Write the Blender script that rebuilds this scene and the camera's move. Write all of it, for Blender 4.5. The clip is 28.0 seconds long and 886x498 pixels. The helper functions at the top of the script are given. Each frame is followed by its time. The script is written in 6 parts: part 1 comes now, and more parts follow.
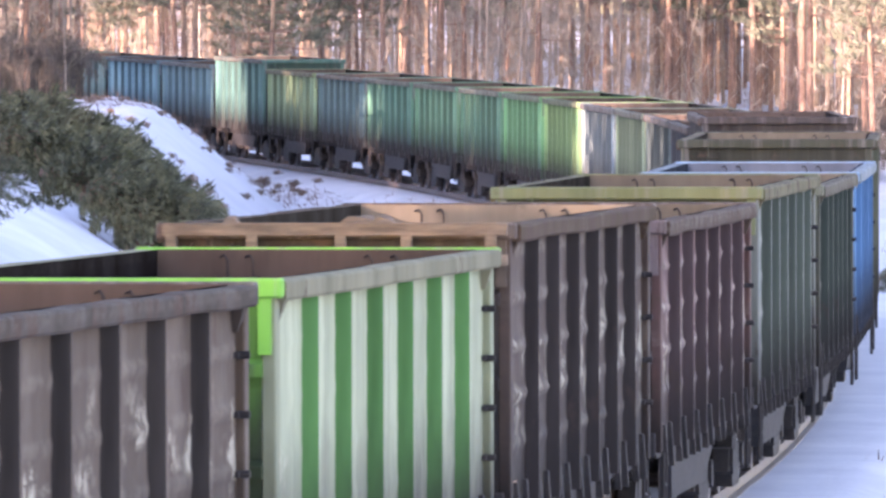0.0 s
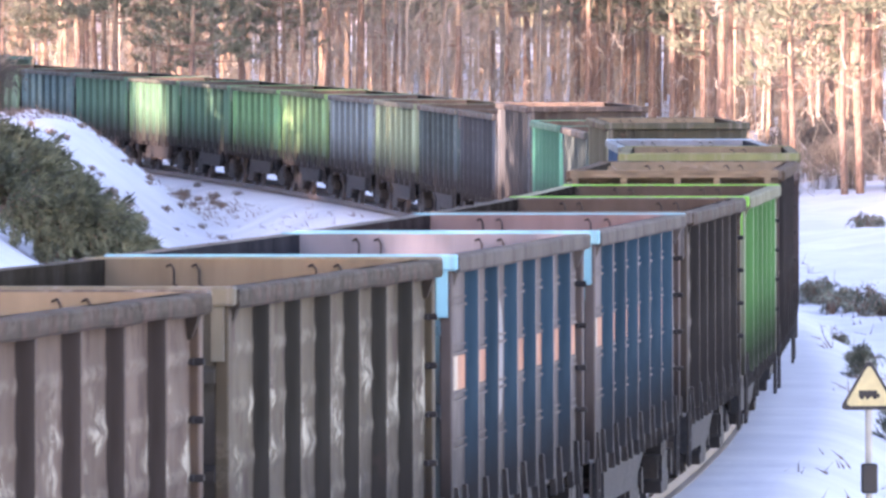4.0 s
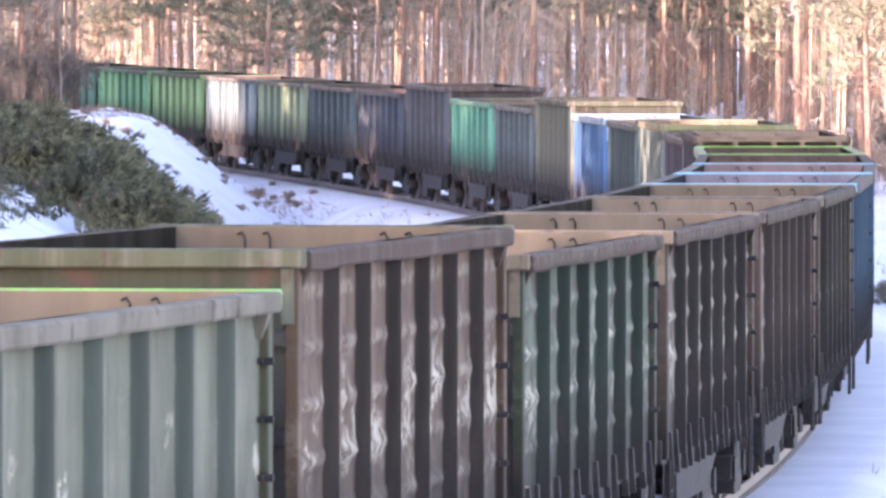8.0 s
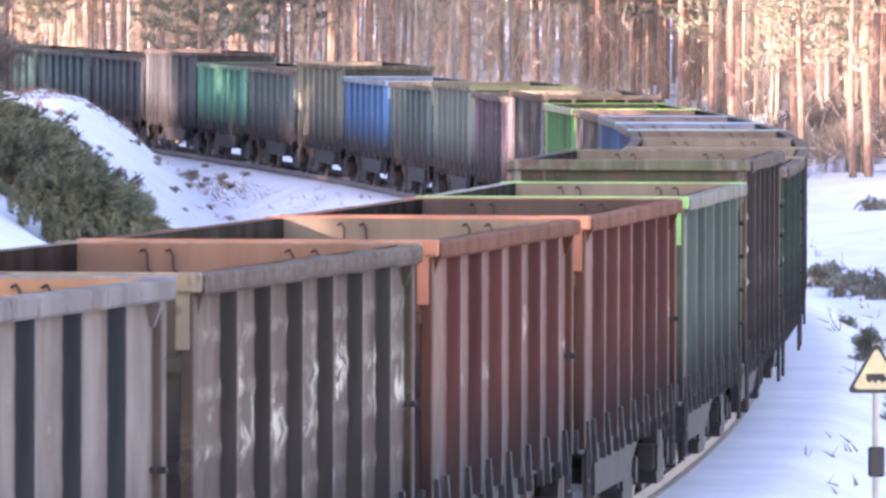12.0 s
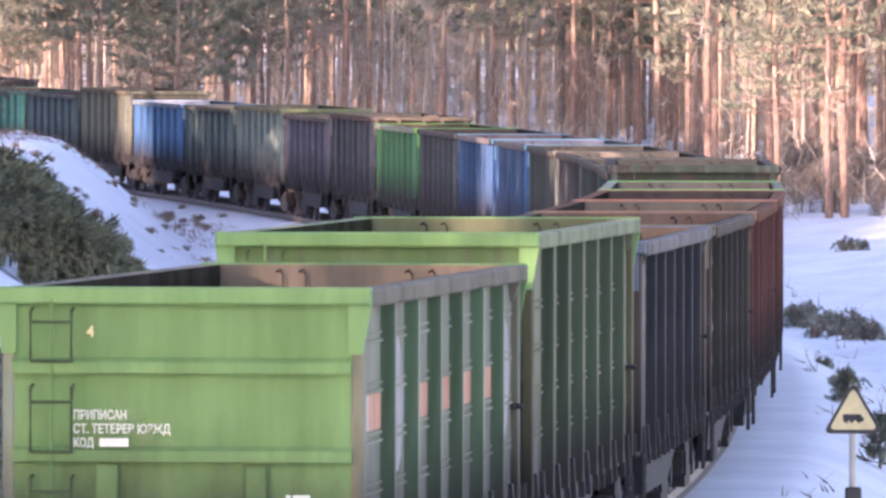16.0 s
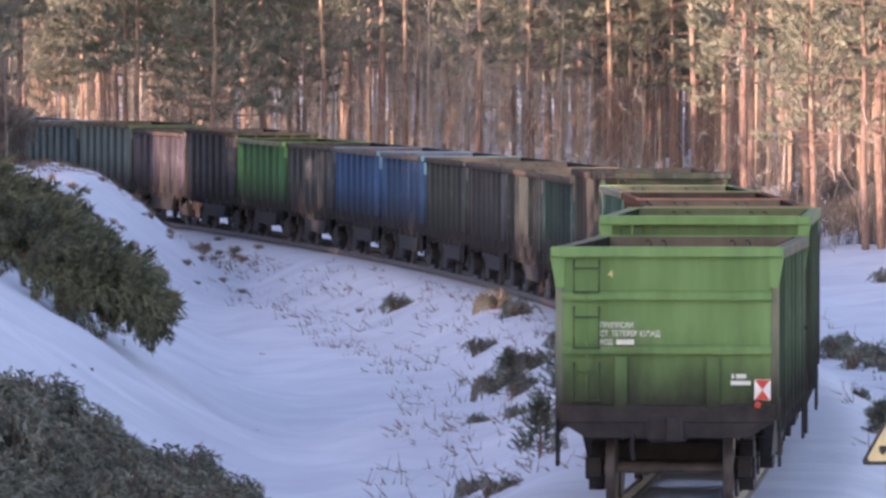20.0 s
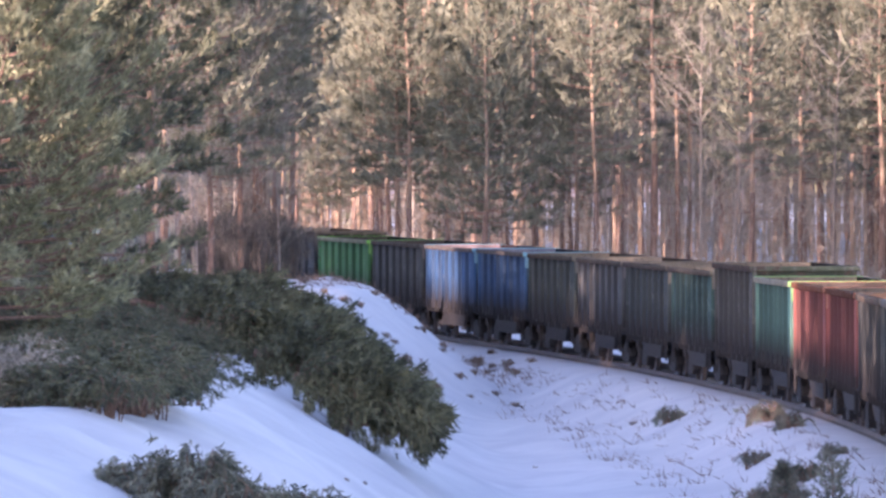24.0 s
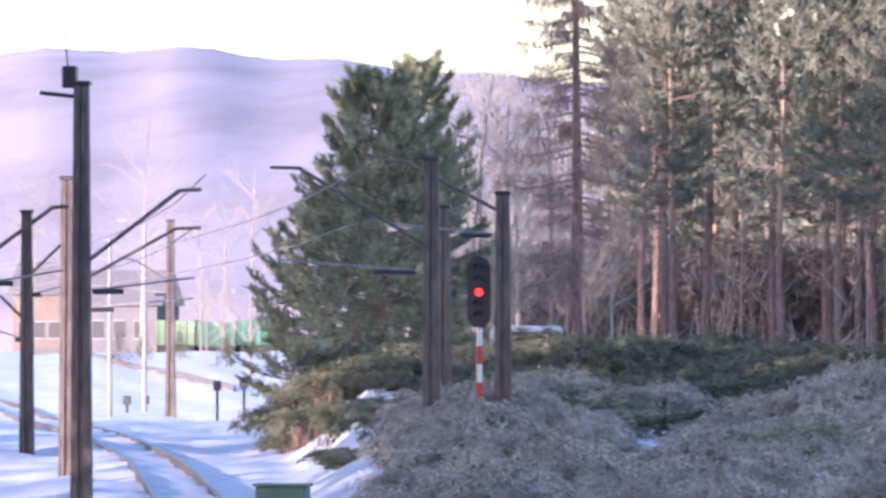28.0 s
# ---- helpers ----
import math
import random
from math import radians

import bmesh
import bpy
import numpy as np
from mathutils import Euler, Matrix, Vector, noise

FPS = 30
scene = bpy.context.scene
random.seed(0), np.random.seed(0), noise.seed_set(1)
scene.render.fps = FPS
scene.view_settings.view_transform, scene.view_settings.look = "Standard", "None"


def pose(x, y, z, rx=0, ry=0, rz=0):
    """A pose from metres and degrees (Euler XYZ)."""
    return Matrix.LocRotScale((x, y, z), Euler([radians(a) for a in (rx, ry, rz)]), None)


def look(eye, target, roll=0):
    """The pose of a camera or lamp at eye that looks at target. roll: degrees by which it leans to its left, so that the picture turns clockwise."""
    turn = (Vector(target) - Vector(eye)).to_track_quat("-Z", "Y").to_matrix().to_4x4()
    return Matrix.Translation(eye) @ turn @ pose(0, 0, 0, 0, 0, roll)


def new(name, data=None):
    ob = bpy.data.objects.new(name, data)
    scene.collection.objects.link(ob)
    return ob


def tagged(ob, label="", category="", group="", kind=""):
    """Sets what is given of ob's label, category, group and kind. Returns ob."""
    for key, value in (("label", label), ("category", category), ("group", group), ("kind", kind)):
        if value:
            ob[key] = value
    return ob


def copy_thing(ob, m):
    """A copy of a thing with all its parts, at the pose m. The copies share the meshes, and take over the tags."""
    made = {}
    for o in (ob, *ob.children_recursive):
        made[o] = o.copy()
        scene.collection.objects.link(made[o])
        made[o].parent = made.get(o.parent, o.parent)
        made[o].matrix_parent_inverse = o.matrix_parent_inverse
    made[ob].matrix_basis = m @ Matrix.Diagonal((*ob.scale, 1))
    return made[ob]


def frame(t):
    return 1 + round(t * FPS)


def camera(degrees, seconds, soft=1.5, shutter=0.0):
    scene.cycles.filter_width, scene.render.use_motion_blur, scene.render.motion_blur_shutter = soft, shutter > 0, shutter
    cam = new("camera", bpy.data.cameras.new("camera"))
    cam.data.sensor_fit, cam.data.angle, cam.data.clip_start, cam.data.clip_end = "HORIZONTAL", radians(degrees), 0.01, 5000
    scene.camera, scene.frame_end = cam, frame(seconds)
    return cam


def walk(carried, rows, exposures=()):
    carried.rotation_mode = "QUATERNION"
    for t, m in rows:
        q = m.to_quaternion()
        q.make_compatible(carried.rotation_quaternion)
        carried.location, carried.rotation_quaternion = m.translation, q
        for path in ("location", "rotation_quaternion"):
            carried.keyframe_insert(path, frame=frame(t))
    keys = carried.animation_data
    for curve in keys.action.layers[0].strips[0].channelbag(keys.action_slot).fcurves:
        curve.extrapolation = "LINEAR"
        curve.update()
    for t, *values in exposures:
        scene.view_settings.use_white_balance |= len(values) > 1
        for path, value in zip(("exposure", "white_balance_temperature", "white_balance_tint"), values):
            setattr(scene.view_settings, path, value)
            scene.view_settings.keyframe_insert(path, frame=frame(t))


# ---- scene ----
# ---- camera ----
LENS = 5.164
HZ = 123.2          # height of the horizon in the reference view
FOCAL = 17387.0
EYE = (0.0, 0.0, 6.2)
cam = camera(LENS, 28.0, soft=2.8, shutter=0.2)

# seconds, pan, tilt, lean (in lens units of the reference view)
PAN = [
    (0, 104.6, -118.1, -0.14), (0.5, 103.9, -111.5, -0.19), (1, 77.3, -79.1, -0.32), (1.5, 64.8, -62.0, -0.23),
    (2, 68.9, -84.8, -0.16), (2.5, 44.6, -117.3, -0.22), (4.5, -45.4, -92.1, -0.11), (5, 32.4, -106.5, -0.07),
    (5.5, 76.1, -125.5, 0.01), (6, 100.9, -144.1, 0.00), (6.5, 66.5, -142.0, -0.08), (7, 73.6, -123.5, 0.06),
    (7.5, 87.4, -116.0, 0.13), (8, 96.0, -97.5, 0.00), (8.5, 80.6, -79.4, 0.24), (9, 78.6, -65.8, 0.22),
    (9.5, 82.5, -56.1, 0.23), (10, 66.0, -66.4, 0.12), (10.5, 72.2, -67.5, 0.16), (11, 52.2, -99.3, 0.13),
    (11.5, -17.3, -131.9, 0.13), (13.5, -17.4, -111.3, 0.04), (14, -43.1, -138.9, 0.09), (14.5, -63.0, -134.3, 0.09),
    (15, -54.5, -114.9, 0.10), (15.5, -27.8, -77.5, 0.04), (16, -64.3, -56.2, 0.03), (16.5, -123.2, -44.7, -0.00),
    (17, -71.9, -56.7, 0.12), (17.5, -35.3, -61.8, 0.10), (18, -84.5, -51.2, 0.09), (18.5, -84.9, -45.9, 0.10),
    (19, -89.3, -39.7, -0.16), (19.5, -63.4, -25.3, -0.11), (20, 0.0, 0.0, 0.00), (20.5, 12.7, 7.7, -0.02),
    (22.5, -24.3, 68.6, -0.02), (23, 81.5, 84.1, -0.08), (23.5, 350.0, 152.6, -0.15), (24, 482.2, 201.1, -0.22),
    (24.5, 625.4, 230.9, -0.20), (25, 1065.3, 328.6, -0.00), (25.5, 1357.2, 372.5, -0.00), (26, 1601.8, 384.5, -0.00),
    (26.5, 1884.8, 406.5, 0.00), (27, 2315.2, 425.5, 0.00), (27.5, 2715.0, 453.3, 0.00), (28, 2991.1, 483.6, 0.00),
]


def aim(dx, dy, lean):
    yaw = math.atan(dx / FOCAL)
    pitch = math.atan((HZ + dy - 441.0) / FOCAL)
    return pose(*EYE, 90 + math.degrees(pitch), 0, math.degrees(yaw)) @ pose(0, 0, 0, 0, 0, lean)


EXPOSURES = [(0.0, 2.56, 6400, 41.5), (8.0, 2.8, 6350, 41.5), (13.0, 2.75, 6350, 43), (16.0, 2.24, 6200, 42), (20.0, 1.64, 6400, 39), (23.0, 1.75, 6300, 41), (25.0, 2.08, 5600, 42), (26.0, 2.42, 5550, 44), (27.0, 2.5, 5450, 44), (28.0, 1.7, 5300, 35)]
walk(cam, [(t, aim(dx, dy, lean)) for t, dx, dy, lean in PAN], EXPOSURES)

# ---- light ----
SUN_AZ, SUN_EL = 33.0, 9.5      # degrees left of straight behind the camera, and above the ground
world = bpy.data.worlds.new("sky")
scene.world = world
world.use_nodes = True
sky = world.node_tree.nodes.new("ShaderNodeTexSky")
sky.sky_type = "NISHITA"
sky.sun_disc = False
sky.sun_elevation = radians(SUN_EL)
sky.sun_rotation = radians(180 + SUN_AZ)
sky.air_density, sky.dust_density, sky.ozone_density = 1.0, 0.8, 1.0
world.node_tree.links.new(sky.outputs[0], world.node_tree.nodes["Background"].inputs[0])
world.node_tree.nodes["Background"].inputs[1].default_value = 0.15
sun = new("sun", bpy.data.lights.new("sun", "SUN"))
sun.data.energy = 3.6
sun.data.angle = radians(0.55)
sun.data.color = (1.0, 0.80, 0.60)
sun.matrix_world = look((0, 0, 60), (100 * math.sin(radians(SUN_AZ)), 100 * math.cos(radians(SUN_AZ)), 60 - 100 * math.tan(radians(SUN_EL))))

# ---- the track's line ----
STEP = 2.0
_s = np.arange(-340.0, 1000.0, STEP)
_sc = np.clip(_s, -340, 520)
_th = 0.070677 - 9.698427e-4 * _sc - 5.334853e-7 * _sc ** 2 / 2 + 3.197942e-9 * _sc ** 3 / 6
_th = np.where(_s > 520, _th - 0.0007 * (_s - 520), _th)
_x = np.concatenate([[0], np.cumsum(np.sin((_th[1:] + _th[:-1]) / 2) * STEP)])
_y = np.concatenate([[0], np.cumsum(np.cos((_th[1:] + _th[:-1]) / 2) * STEP)])
_o = int(np.argmin(np.abs(_s)))
_x += 2.9622 - _x[_o]
_y += 131.592 - _y[_o]
_g = np.clip(_s, -80, 420)
_dz = -5.282e-3 + 4.344e-5 * _g + 1.3613e-8 * _g ** 2 / 2
_dz = np.where(_s > 420, _dz * np.exp(-(np.maximum(_s, 420) - 420) / 60), _dz)
_z = np.concatenate([[0], np.cumsum((_dz[1:] + _dz[:-1]) / 2 * STEP)])
_z += 6.2 - 5.8727 - _z[_o]


def at(s):
    """The middle of the track, at rail height, s metres along it."""
    return Vector((float(np.interp(s, _s, _x)), float(np.interp(s, _s, _y)), float(np.interp(s, _s, _z))))


def heading(s):
    return float(np.interp(s, _s, _th))


def beside(s, d, dz=0.0):
    """d metres to the right of the track's middle."""
    p, a = at(s), heading(s)
    return Vector((p.x + d * math.cos(a), p.y - d * math.sin(a), p.z + dz))


def along(x, y):
    """The track's s and the distance to its right, for arrays of places."""
    x, y = np.asarray(x, float), np.asarray(y, float)
    best = np.full(x.shape, 1e18)
    bi = np.zeros(x.shape, int)
    for i in range(0, len(_s), 3):
        q = (x - _x[i]) ** 2 + (y - _y[i]) ** 2
        m = q < best
        best[m], bi[m] = q[m], i
    a = _th[bi]
    dx, dy = x - _x[bi], y - _y[bi]
    d = dx * np.cos(a) - dy * np.sin(a)
    s = _s[bi] + dx * np.sin(a) + dy * np.cos(a)
    return s, d


def smooth(a, b, v):
    t = np.clip((v - a) / (b - a), 0, 1)
    return t * t * (3 - 2 * t)


def hump(x, y, k=1.0):
    """Gentle unevenness of the snow."""
    return k * (0.10 * np.sin(x * 0.9 + 0.4 * y) * np.sin(y * 0.21 + 1.3) + 0.07 * np.sin(x * 2.1 + 1.0) * np.sin(y * 0.53) + 0.05 * np.sin(x * 0.37 - y * 0.83))


def ground_z(x, y):
    x, y = np.asarray(x, float), np.asarray(y, float)
    s, d = along(x, y)
    r = np.interp(s, _s, _z)
    far = np.hypot(x, y)
    u = 784 + FOCAL * x / np.maximum(y, 20)
    # left of the track: a field, then the slope of a low hill
    foot = np.interp(s, [-100, 10, 80, 120, 160, 180, 194, 206, 300, 900], [6.5, 6.5, 8.2, 9.0, 8.0, 6.3, 3.4, 2.8, 2.8, 2.8])
    wide = np.interp(s, [-100, 0, 100, 180, 204, 300], [9, 9, 9, 8.2, 6.4, 6.4])
    e = -d
    field = r - 0.19 - 1.15 * smooth(1.9, 5.2, e) - 0.25 * smooth(6, 9, e)
    top = 2.5 + 2.4 * smooth(16, 36, e) * smooth(180, 315, far) * smooth(-2500, -2300, u) * (1 - smooth(-500, -150, u) * 0.9) + 0.3 * smooth(200, 340, far) + 2.7 * smooth(440, 640, far) * smooth(-2300, -2500, u)
    left = field + (np.maximum(top, r) - field) * smooth(0, 1, (e - foot) / wide)
    right = r - 0.19 - 0.75 * smooth(1.9, 4.2, d) + 0.85 * smooth(7, 22, d)
    z = np.where(d < 0, left, right)
    rough = (0.12 + smooth(2.2, 6.0, np.abs(d))) * (1 - smooth(600, 900, far))
    z = z + hump(x, y, 1.0) * rough
    return np.where(far > 900, z * (1 - smooth(900, 1500, far)) + 2.0 * smooth(900, 1500, far), z)


def gz(x, y):
    return float(ground_z(np.array([x]), np.array([y]))[0])


def spot(u, dist):
    """The ground dist metres off, at the bearing u of the reference view."""
    x = (u - 784) / FOCAL * dist
    return x, dist, gz(x, dist)


def on_slope(u, yy):
    """How far off the slope is met from the eye."""
    far = np.arange(100, 520, 1.0)
    under = EYE[2] - (yy - HZ) / FOCAL * far < ground_z((u - 784) / FOCAL * far, far)
    return float(far[np.argmax(under)]) if under.any() else 519.0


# ---- materials ----
def material(name, rough=0.8, metal=0.0):
    m = bpy.data.materials.new(name)
    m.use_nodes = True
    b = m.node_tree.nodes["Principled BSDF"]
    b.inputs["Roughness"].default_value, b.inputs["Metallic"].default_value = rough, metal
    return m, m.node_tree, b


def node(tree, kind, **values):
    n = tree.nodes.new(kind)
    for k, v in values.items():
        n.inputs[k].default_value = v
    return n


def ramp(tree, src, stops):
    n = tree.nodes.new("ShaderNodeValToRGB")
    e = n.color_ramp.elements
    while len(e) < len(stops):
        e.new(0.5)
    for el, (p, c) in zip(e, stops):
        el.position, el.color = p, (*c, 1)
    tree.links.new(src, n.inputs[0])
    return n.outputs[0]


def mixed(tree, fac, a, b):
    n = tree.nodes.new("ShaderNodeMix")
    n.data_type = "RGBA"
    tree.links.new(fac, n.inputs[0])
    for i, v in ((6, a), (7, b)):
        if isinstance(v, tuple):
            n.inputs[i].default_value = (*v, 1)
        else:
            tree.links.new(v, n.inputs[i])
    return n.outputs[2]


def coords(tree, scale=(1, 1, 1), kind="Object"):
    c = tree.nodes.new("ShaderNodeTexCoord")
    m = tree.nodes.new("ShaderNodeMapping")
    m.inputs["Scale"].default_value = scale
    tree.links.new(c.outputs[kind], m.inputs[0])
    return m.outputs[0]


def noise_fac(tree, vec, scale, detail=4.0, rough=0.6):
    n = node(tree, "ShaderNodeTexNoise", Scale=scale, Detail=detail, Roughness=rough)
    tree.links.new(vec, n.inputs["Vector"])
    return n.outputs[0]


def bump(tree, b, height, strength=0.3, dist=0.02):
    n = node(tree, "ShaderNodeBump", Strength=strength, Distance=dist)
    tree.links.new(height, n.inputs["Height"])
    tree.links.new(n.outputs[0], b.inputs["Normal"])


def two_tone(name, c1, c2, scale=2.0, rough=0.85, stretch=(1, 1, 1), relief=0.3, island=0.0, kind="Object", lo=0.35, hi=0.65, depth=0.02):
    """A surface that wavers between two colours, with a fine grain."""
    m, t, b = material(name, rough)
    v = coords(t, stretch, kind)
    f = noise_fac(t, v, scale)
    col = ramp(t, f, [(lo, c1), (hi, c2)])
    if island:
        g = t.nodes.new("ShaderNodeNewGeometry")
        hs = node(t, "ShaderNodeHueSaturation")
        mr = node(t, "ShaderNodeMapRange")
        mr.inputs["To Min"].default_value, mr.inputs["To Max"].default_value = 1 - island, 1 + island
        t.links.new(g.outputs["Random Per Island"], mr.inputs[0])
        t.links.new(mr.outputs[0], hs.inputs["Value"])
        t.links.new(col, hs.inputs["Color"])
        col = hs.outputs[0]
    t.links.new(col, b.inputs["Base Color"])
    bump(t, b, noise_fac(t, v, scale * 6), relief, depth)
    return m


_paints = {}


def paint(colour, wear=0.45, rust=(0.10, 0.065, 0.05), dust=(0.30, 0.27, 0.25), name="wagon_paint", splash=0.9, patch=1.0, streaks=0.55, soot=0.0, gloss=0.28):
    """Old wagon paint: faded, peeled to rust in patches, streaked, with the brake dust that wheels throw up along its foot."""
    key = (colour, wear, rust, dust, splash, patch, streaks, soot, gloss)
    if key in _paints:
        return _paints[key]
    m, t, b = material(name, 0.62)
    b.inputs["Specular IOR Level"].default_value = gloss
    v = coords(t)
    v2 = coords(t, (1.2, 1.2, 0.22))
    fade = ramp(t, noise_fac(t, v2, 1.1, 5), [(0.3, tuple(c * 0.72 for c in colour)), (0.7, tuple(min(1, c * 1.18 + 0.02) for c in colour))])
    oi = t.nodes.new("ShaderNodeObjectInfo")
    hs = node(t, "ShaderNodeHueSaturation")
    mr = node(t, "ShaderNodeMapRange")
    mr.inputs["To Min"].default_value, mr.inputs["To Max"].default_value = 0.78, 1.22
    t.links.new(oi.outputs["Random"], mr.inputs[0])
    t.links.new(mr.outputs[0], hs.inputs["Value"])
    t.links.new(fade, hs.inputs["Color"])
    w = node(t, "ShaderNodeTexNoise", Scale=2.3, Detail=7.0, Roughness=0.68)
    w.noise_dimensions = "4D"
    t.links.new(coords(t, (1, 1.3, 0.75)), w.inputs["Vector"])
    t.links.new(oi.outputs["Random"], w.inputs["W"])
    peel = ramp(t, w.outputs[0], [(0.72 - 0.36 * wear, (0, 0, 0)), (0.80 - 0.36 * wear, (1, 1, 1))])
    col = mixed(t, peel, hs.outputs[0], rust)
    # bright scrapes at the height that grabs and loads rub
    blob = node(t, "ShaderNodeTexNoise", Scale=1.5, Detail=2.0, Roughness=0.5)
    blob.noise_dimensions = "4D"
    t.links.new(coords(t, (1, 0.8, 1.3)), blob.inputs["Vector"])
    t.links.new(oi.outputs["Random"], blob.inputs["W"])
    scratch = noise_fac(t, coords(t, (1.0, 1.5, 1.5)), 3.4, 7, 0.75)
    sz = t.nodes.new("ShaderNodeSeparateXYZ")
    t.links.new(v, sz.inputs[0])
    belt = ramp(t, node(t, "ShaderNodeMapRange").outputs[0], [(0.0, (0, 0, 0)), (0.3, (1, 1, 1)), (0.62, (1, 1, 1)), (0.9, (0, 0, 0))])
    mz = belt.node.inputs[0].links[0].from_node
    mz.inputs["From Min"].default_value, mz.inputs["From Max"].default_value = 1.5, 3.2
    t.links.new(sz.outputs[2], mz.inputs[0])
    amount = t.nodes.new("ShaderNodeMath")
    amount.operation = "MULTIPLY"
    lift = node(t, "ShaderNodeMapRange")
    lift.inputs["From Min"].default_value, lift.inputs["From Max"].default_value = 0.66 - 0.28 * wear, 0.74 - 0.28 * wear
    t.links.new(blob.outputs[0], lift.inputs[0])
    t.links.new(lift.outputs[0], amount.inputs[0])
    t.links.new(belt, amount.inputs[1])
    # raised swages are rubbed first
    wave = t.nodes.new("ShaderNodeMath")
    wave.operation = "PINGPONG"
    wave.inputs[1].default_value = 0.21
    off = t.nodes.new("ShaderNodeMath")
    off.operation = "SUBTRACT"
    off.inputs[1].default_value = 1.75
    t.links.new(sz.outputs[2], off.inputs[0])
    t.links.new(off.outputs[0], wave.inputs[0])
    crest = node(t, "ShaderNodeMapRange")
    crest.inputs["From Min"].default_value, crest.inputs["From Max"].default_value = 0.07, 0.03
    crest.inputs["To Max"].default_value = 0.9 * max(0.0, wear - 0.3)
    t.links.new(wave.outputs[0], crest.inputs[0])
    sum_ = t.nodes.new("ShaderNodeMath")
    sum_.use_clamp = True
    t.links.new(amount.outputs[0], sum_.inputs[0])
    t.links.new(crest.outputs[0], sum_.inputs[1])
    both = t.nodes.new("ShaderNodeMath")
    both.operation = "MULTIPLY"
    t.links.new(sum_.outputs[0], both.inputs[0])
    t.links.new(ramp(t, scratch, [(0.465, (0, 0, 0)), (0.525, (patch, patch, patch))]), both.inputs[1])
    col = mixed(t, both.outputs[0], col, tuple(0.5 * c + d for c, d in zip(colour, (0.44, 0.41, 0.31))))
    streak = ramp(t, noise_fac(t, coords(t, (3, 3, 0.12)), 2.4, 4), [(0.50, (0, 0, 0)), (0.72, (streaks, streaks, streaks))])
    col = mixed(t, streak, col, dust)
    sep = t.nodes.new("ShaderNodeSeparateXYZ")
    t.links.new(v, sep.inputs[0])
    ad = t.nodes.new("ShaderNodeMath")
    ad.operation = "MULTIPLY_ADD"
    ad.inputs[1].default_value = 1.1
    t.links.new(noise_fac(t, coords(t, (1, 1, 0.4)), 1.9, 6), ad.inputs[0])
    sub = t.nodes.new("ShaderNodeMath")
    sub.operation = "MULTIPLY"
    sub.inputs[1].default_value = -1.0
    t.links.new(sep.outputs[2], sub.inputs[0])
    t.links.new(sub.outputs[0], ad.inputs[2])
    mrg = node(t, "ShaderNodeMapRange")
    # this offset lifts the dark foot to imitate shade between two wagons
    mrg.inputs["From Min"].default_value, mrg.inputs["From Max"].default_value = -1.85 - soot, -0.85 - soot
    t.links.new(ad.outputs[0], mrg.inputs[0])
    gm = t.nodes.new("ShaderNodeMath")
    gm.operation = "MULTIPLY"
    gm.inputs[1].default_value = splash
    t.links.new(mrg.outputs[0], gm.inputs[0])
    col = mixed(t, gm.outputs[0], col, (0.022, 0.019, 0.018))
    t.links.new(col, b.inputs["Base Color"])
    rr = ramp(t, w.outputs[0], [(0.3, (0.58, 0.58, 0.58)), (0.7, (0.92, 0.92, 0.92))])
    t.links.new(rr, b.inputs["Roughness"])
    bump(t, b, noise_fac(t, v, 3.2, 6), 0.30, 0.02)
    _paints[key] = m
    return m


def snow_material():
    m, t, b = material("snow", 0.75)
    v = coords(t)
    col = ramp(t, noise_fac(t, v, 0.35, 6), [(0.35, (0.60, 0.605, 0.64)), (0.65, (0.73, 0.73, 0.75))])
    speck = ramp(t, noise_fac(t, coords(t, (1, 0.5, 1)), 3.1, 8, 0.75), [(0.66, (0, 0, 0)), (0.74, (0.6, 0.6, 0.6))])
    col = mixed(t, speck, col, (0.30, 0.25, 0.22))
    t.links.new(col, b.inputs["Base Color"])
    b.inputs["Subsurface Weight"].default_value = 0.0
    bump(t, b, noise_fac(t, v, 1.4, 8), 0.5, 0.15)
    return m


SNOW = snow_material()
DARK = two_tone("underframe_black", (0.014, 0.013, 0.013), (0.036, 0.031, 0.028), 5.0, 0.8)
STEEL = two_tone("wheel_steel", (0.05, 0.045, 0.04), (0.12, 0.10, 0.09), 4.0, 0.5)
RAILTOP = two_tone("rail_steel", (0.07, 0.055, 0.05), (0.16, 0.13, 0.11), 6.0, 0.45)
SLEEPER = two_tone("sleeper", (0.10, 0.09, 0.085), (0.19, 0.17, 0.16), 5.0, 0.9)
INSIDE = two_tone("rusty_inside", (0.22, 0.13, 0.085), (0.36, 0.24, 0.16), 1.6, 0.9, relief=0.4)
BARK_RED = two_tone("pine_bark_red", (0.26, 0.18, 0.12), (0.44, 0.315, 0.215), 3.0, 0.9, (4, 4, 1), 0.6)
BARK_GREY = two_tone("pine_bark_grey", (0.15, 0.095, 0.07), (0.32, 0.21, 0.155), 3.0, 0.95, (5, 5, 1), 0.8)
BARK_ORANGE = two_tone("young_pine_bark", (0.30, 0.14, 0.065), (0.44, 0.22, 0.11), 3.0, 0.9, (4, 4, 1), 0.6)
BARK_PALE = two_tone("pale_bark", (0.22, 0.18, 0.145), (0.40, 0.335, 0.27), 3.0, 0.9, (4, 4, 1), 0.4)
NEEDLE = two_tone("pine_needles", (0.105, 0.115, 0.075), (0.275, 0.275, 0.185), 0.9, 0.75, relief=0.0, island=0.30)
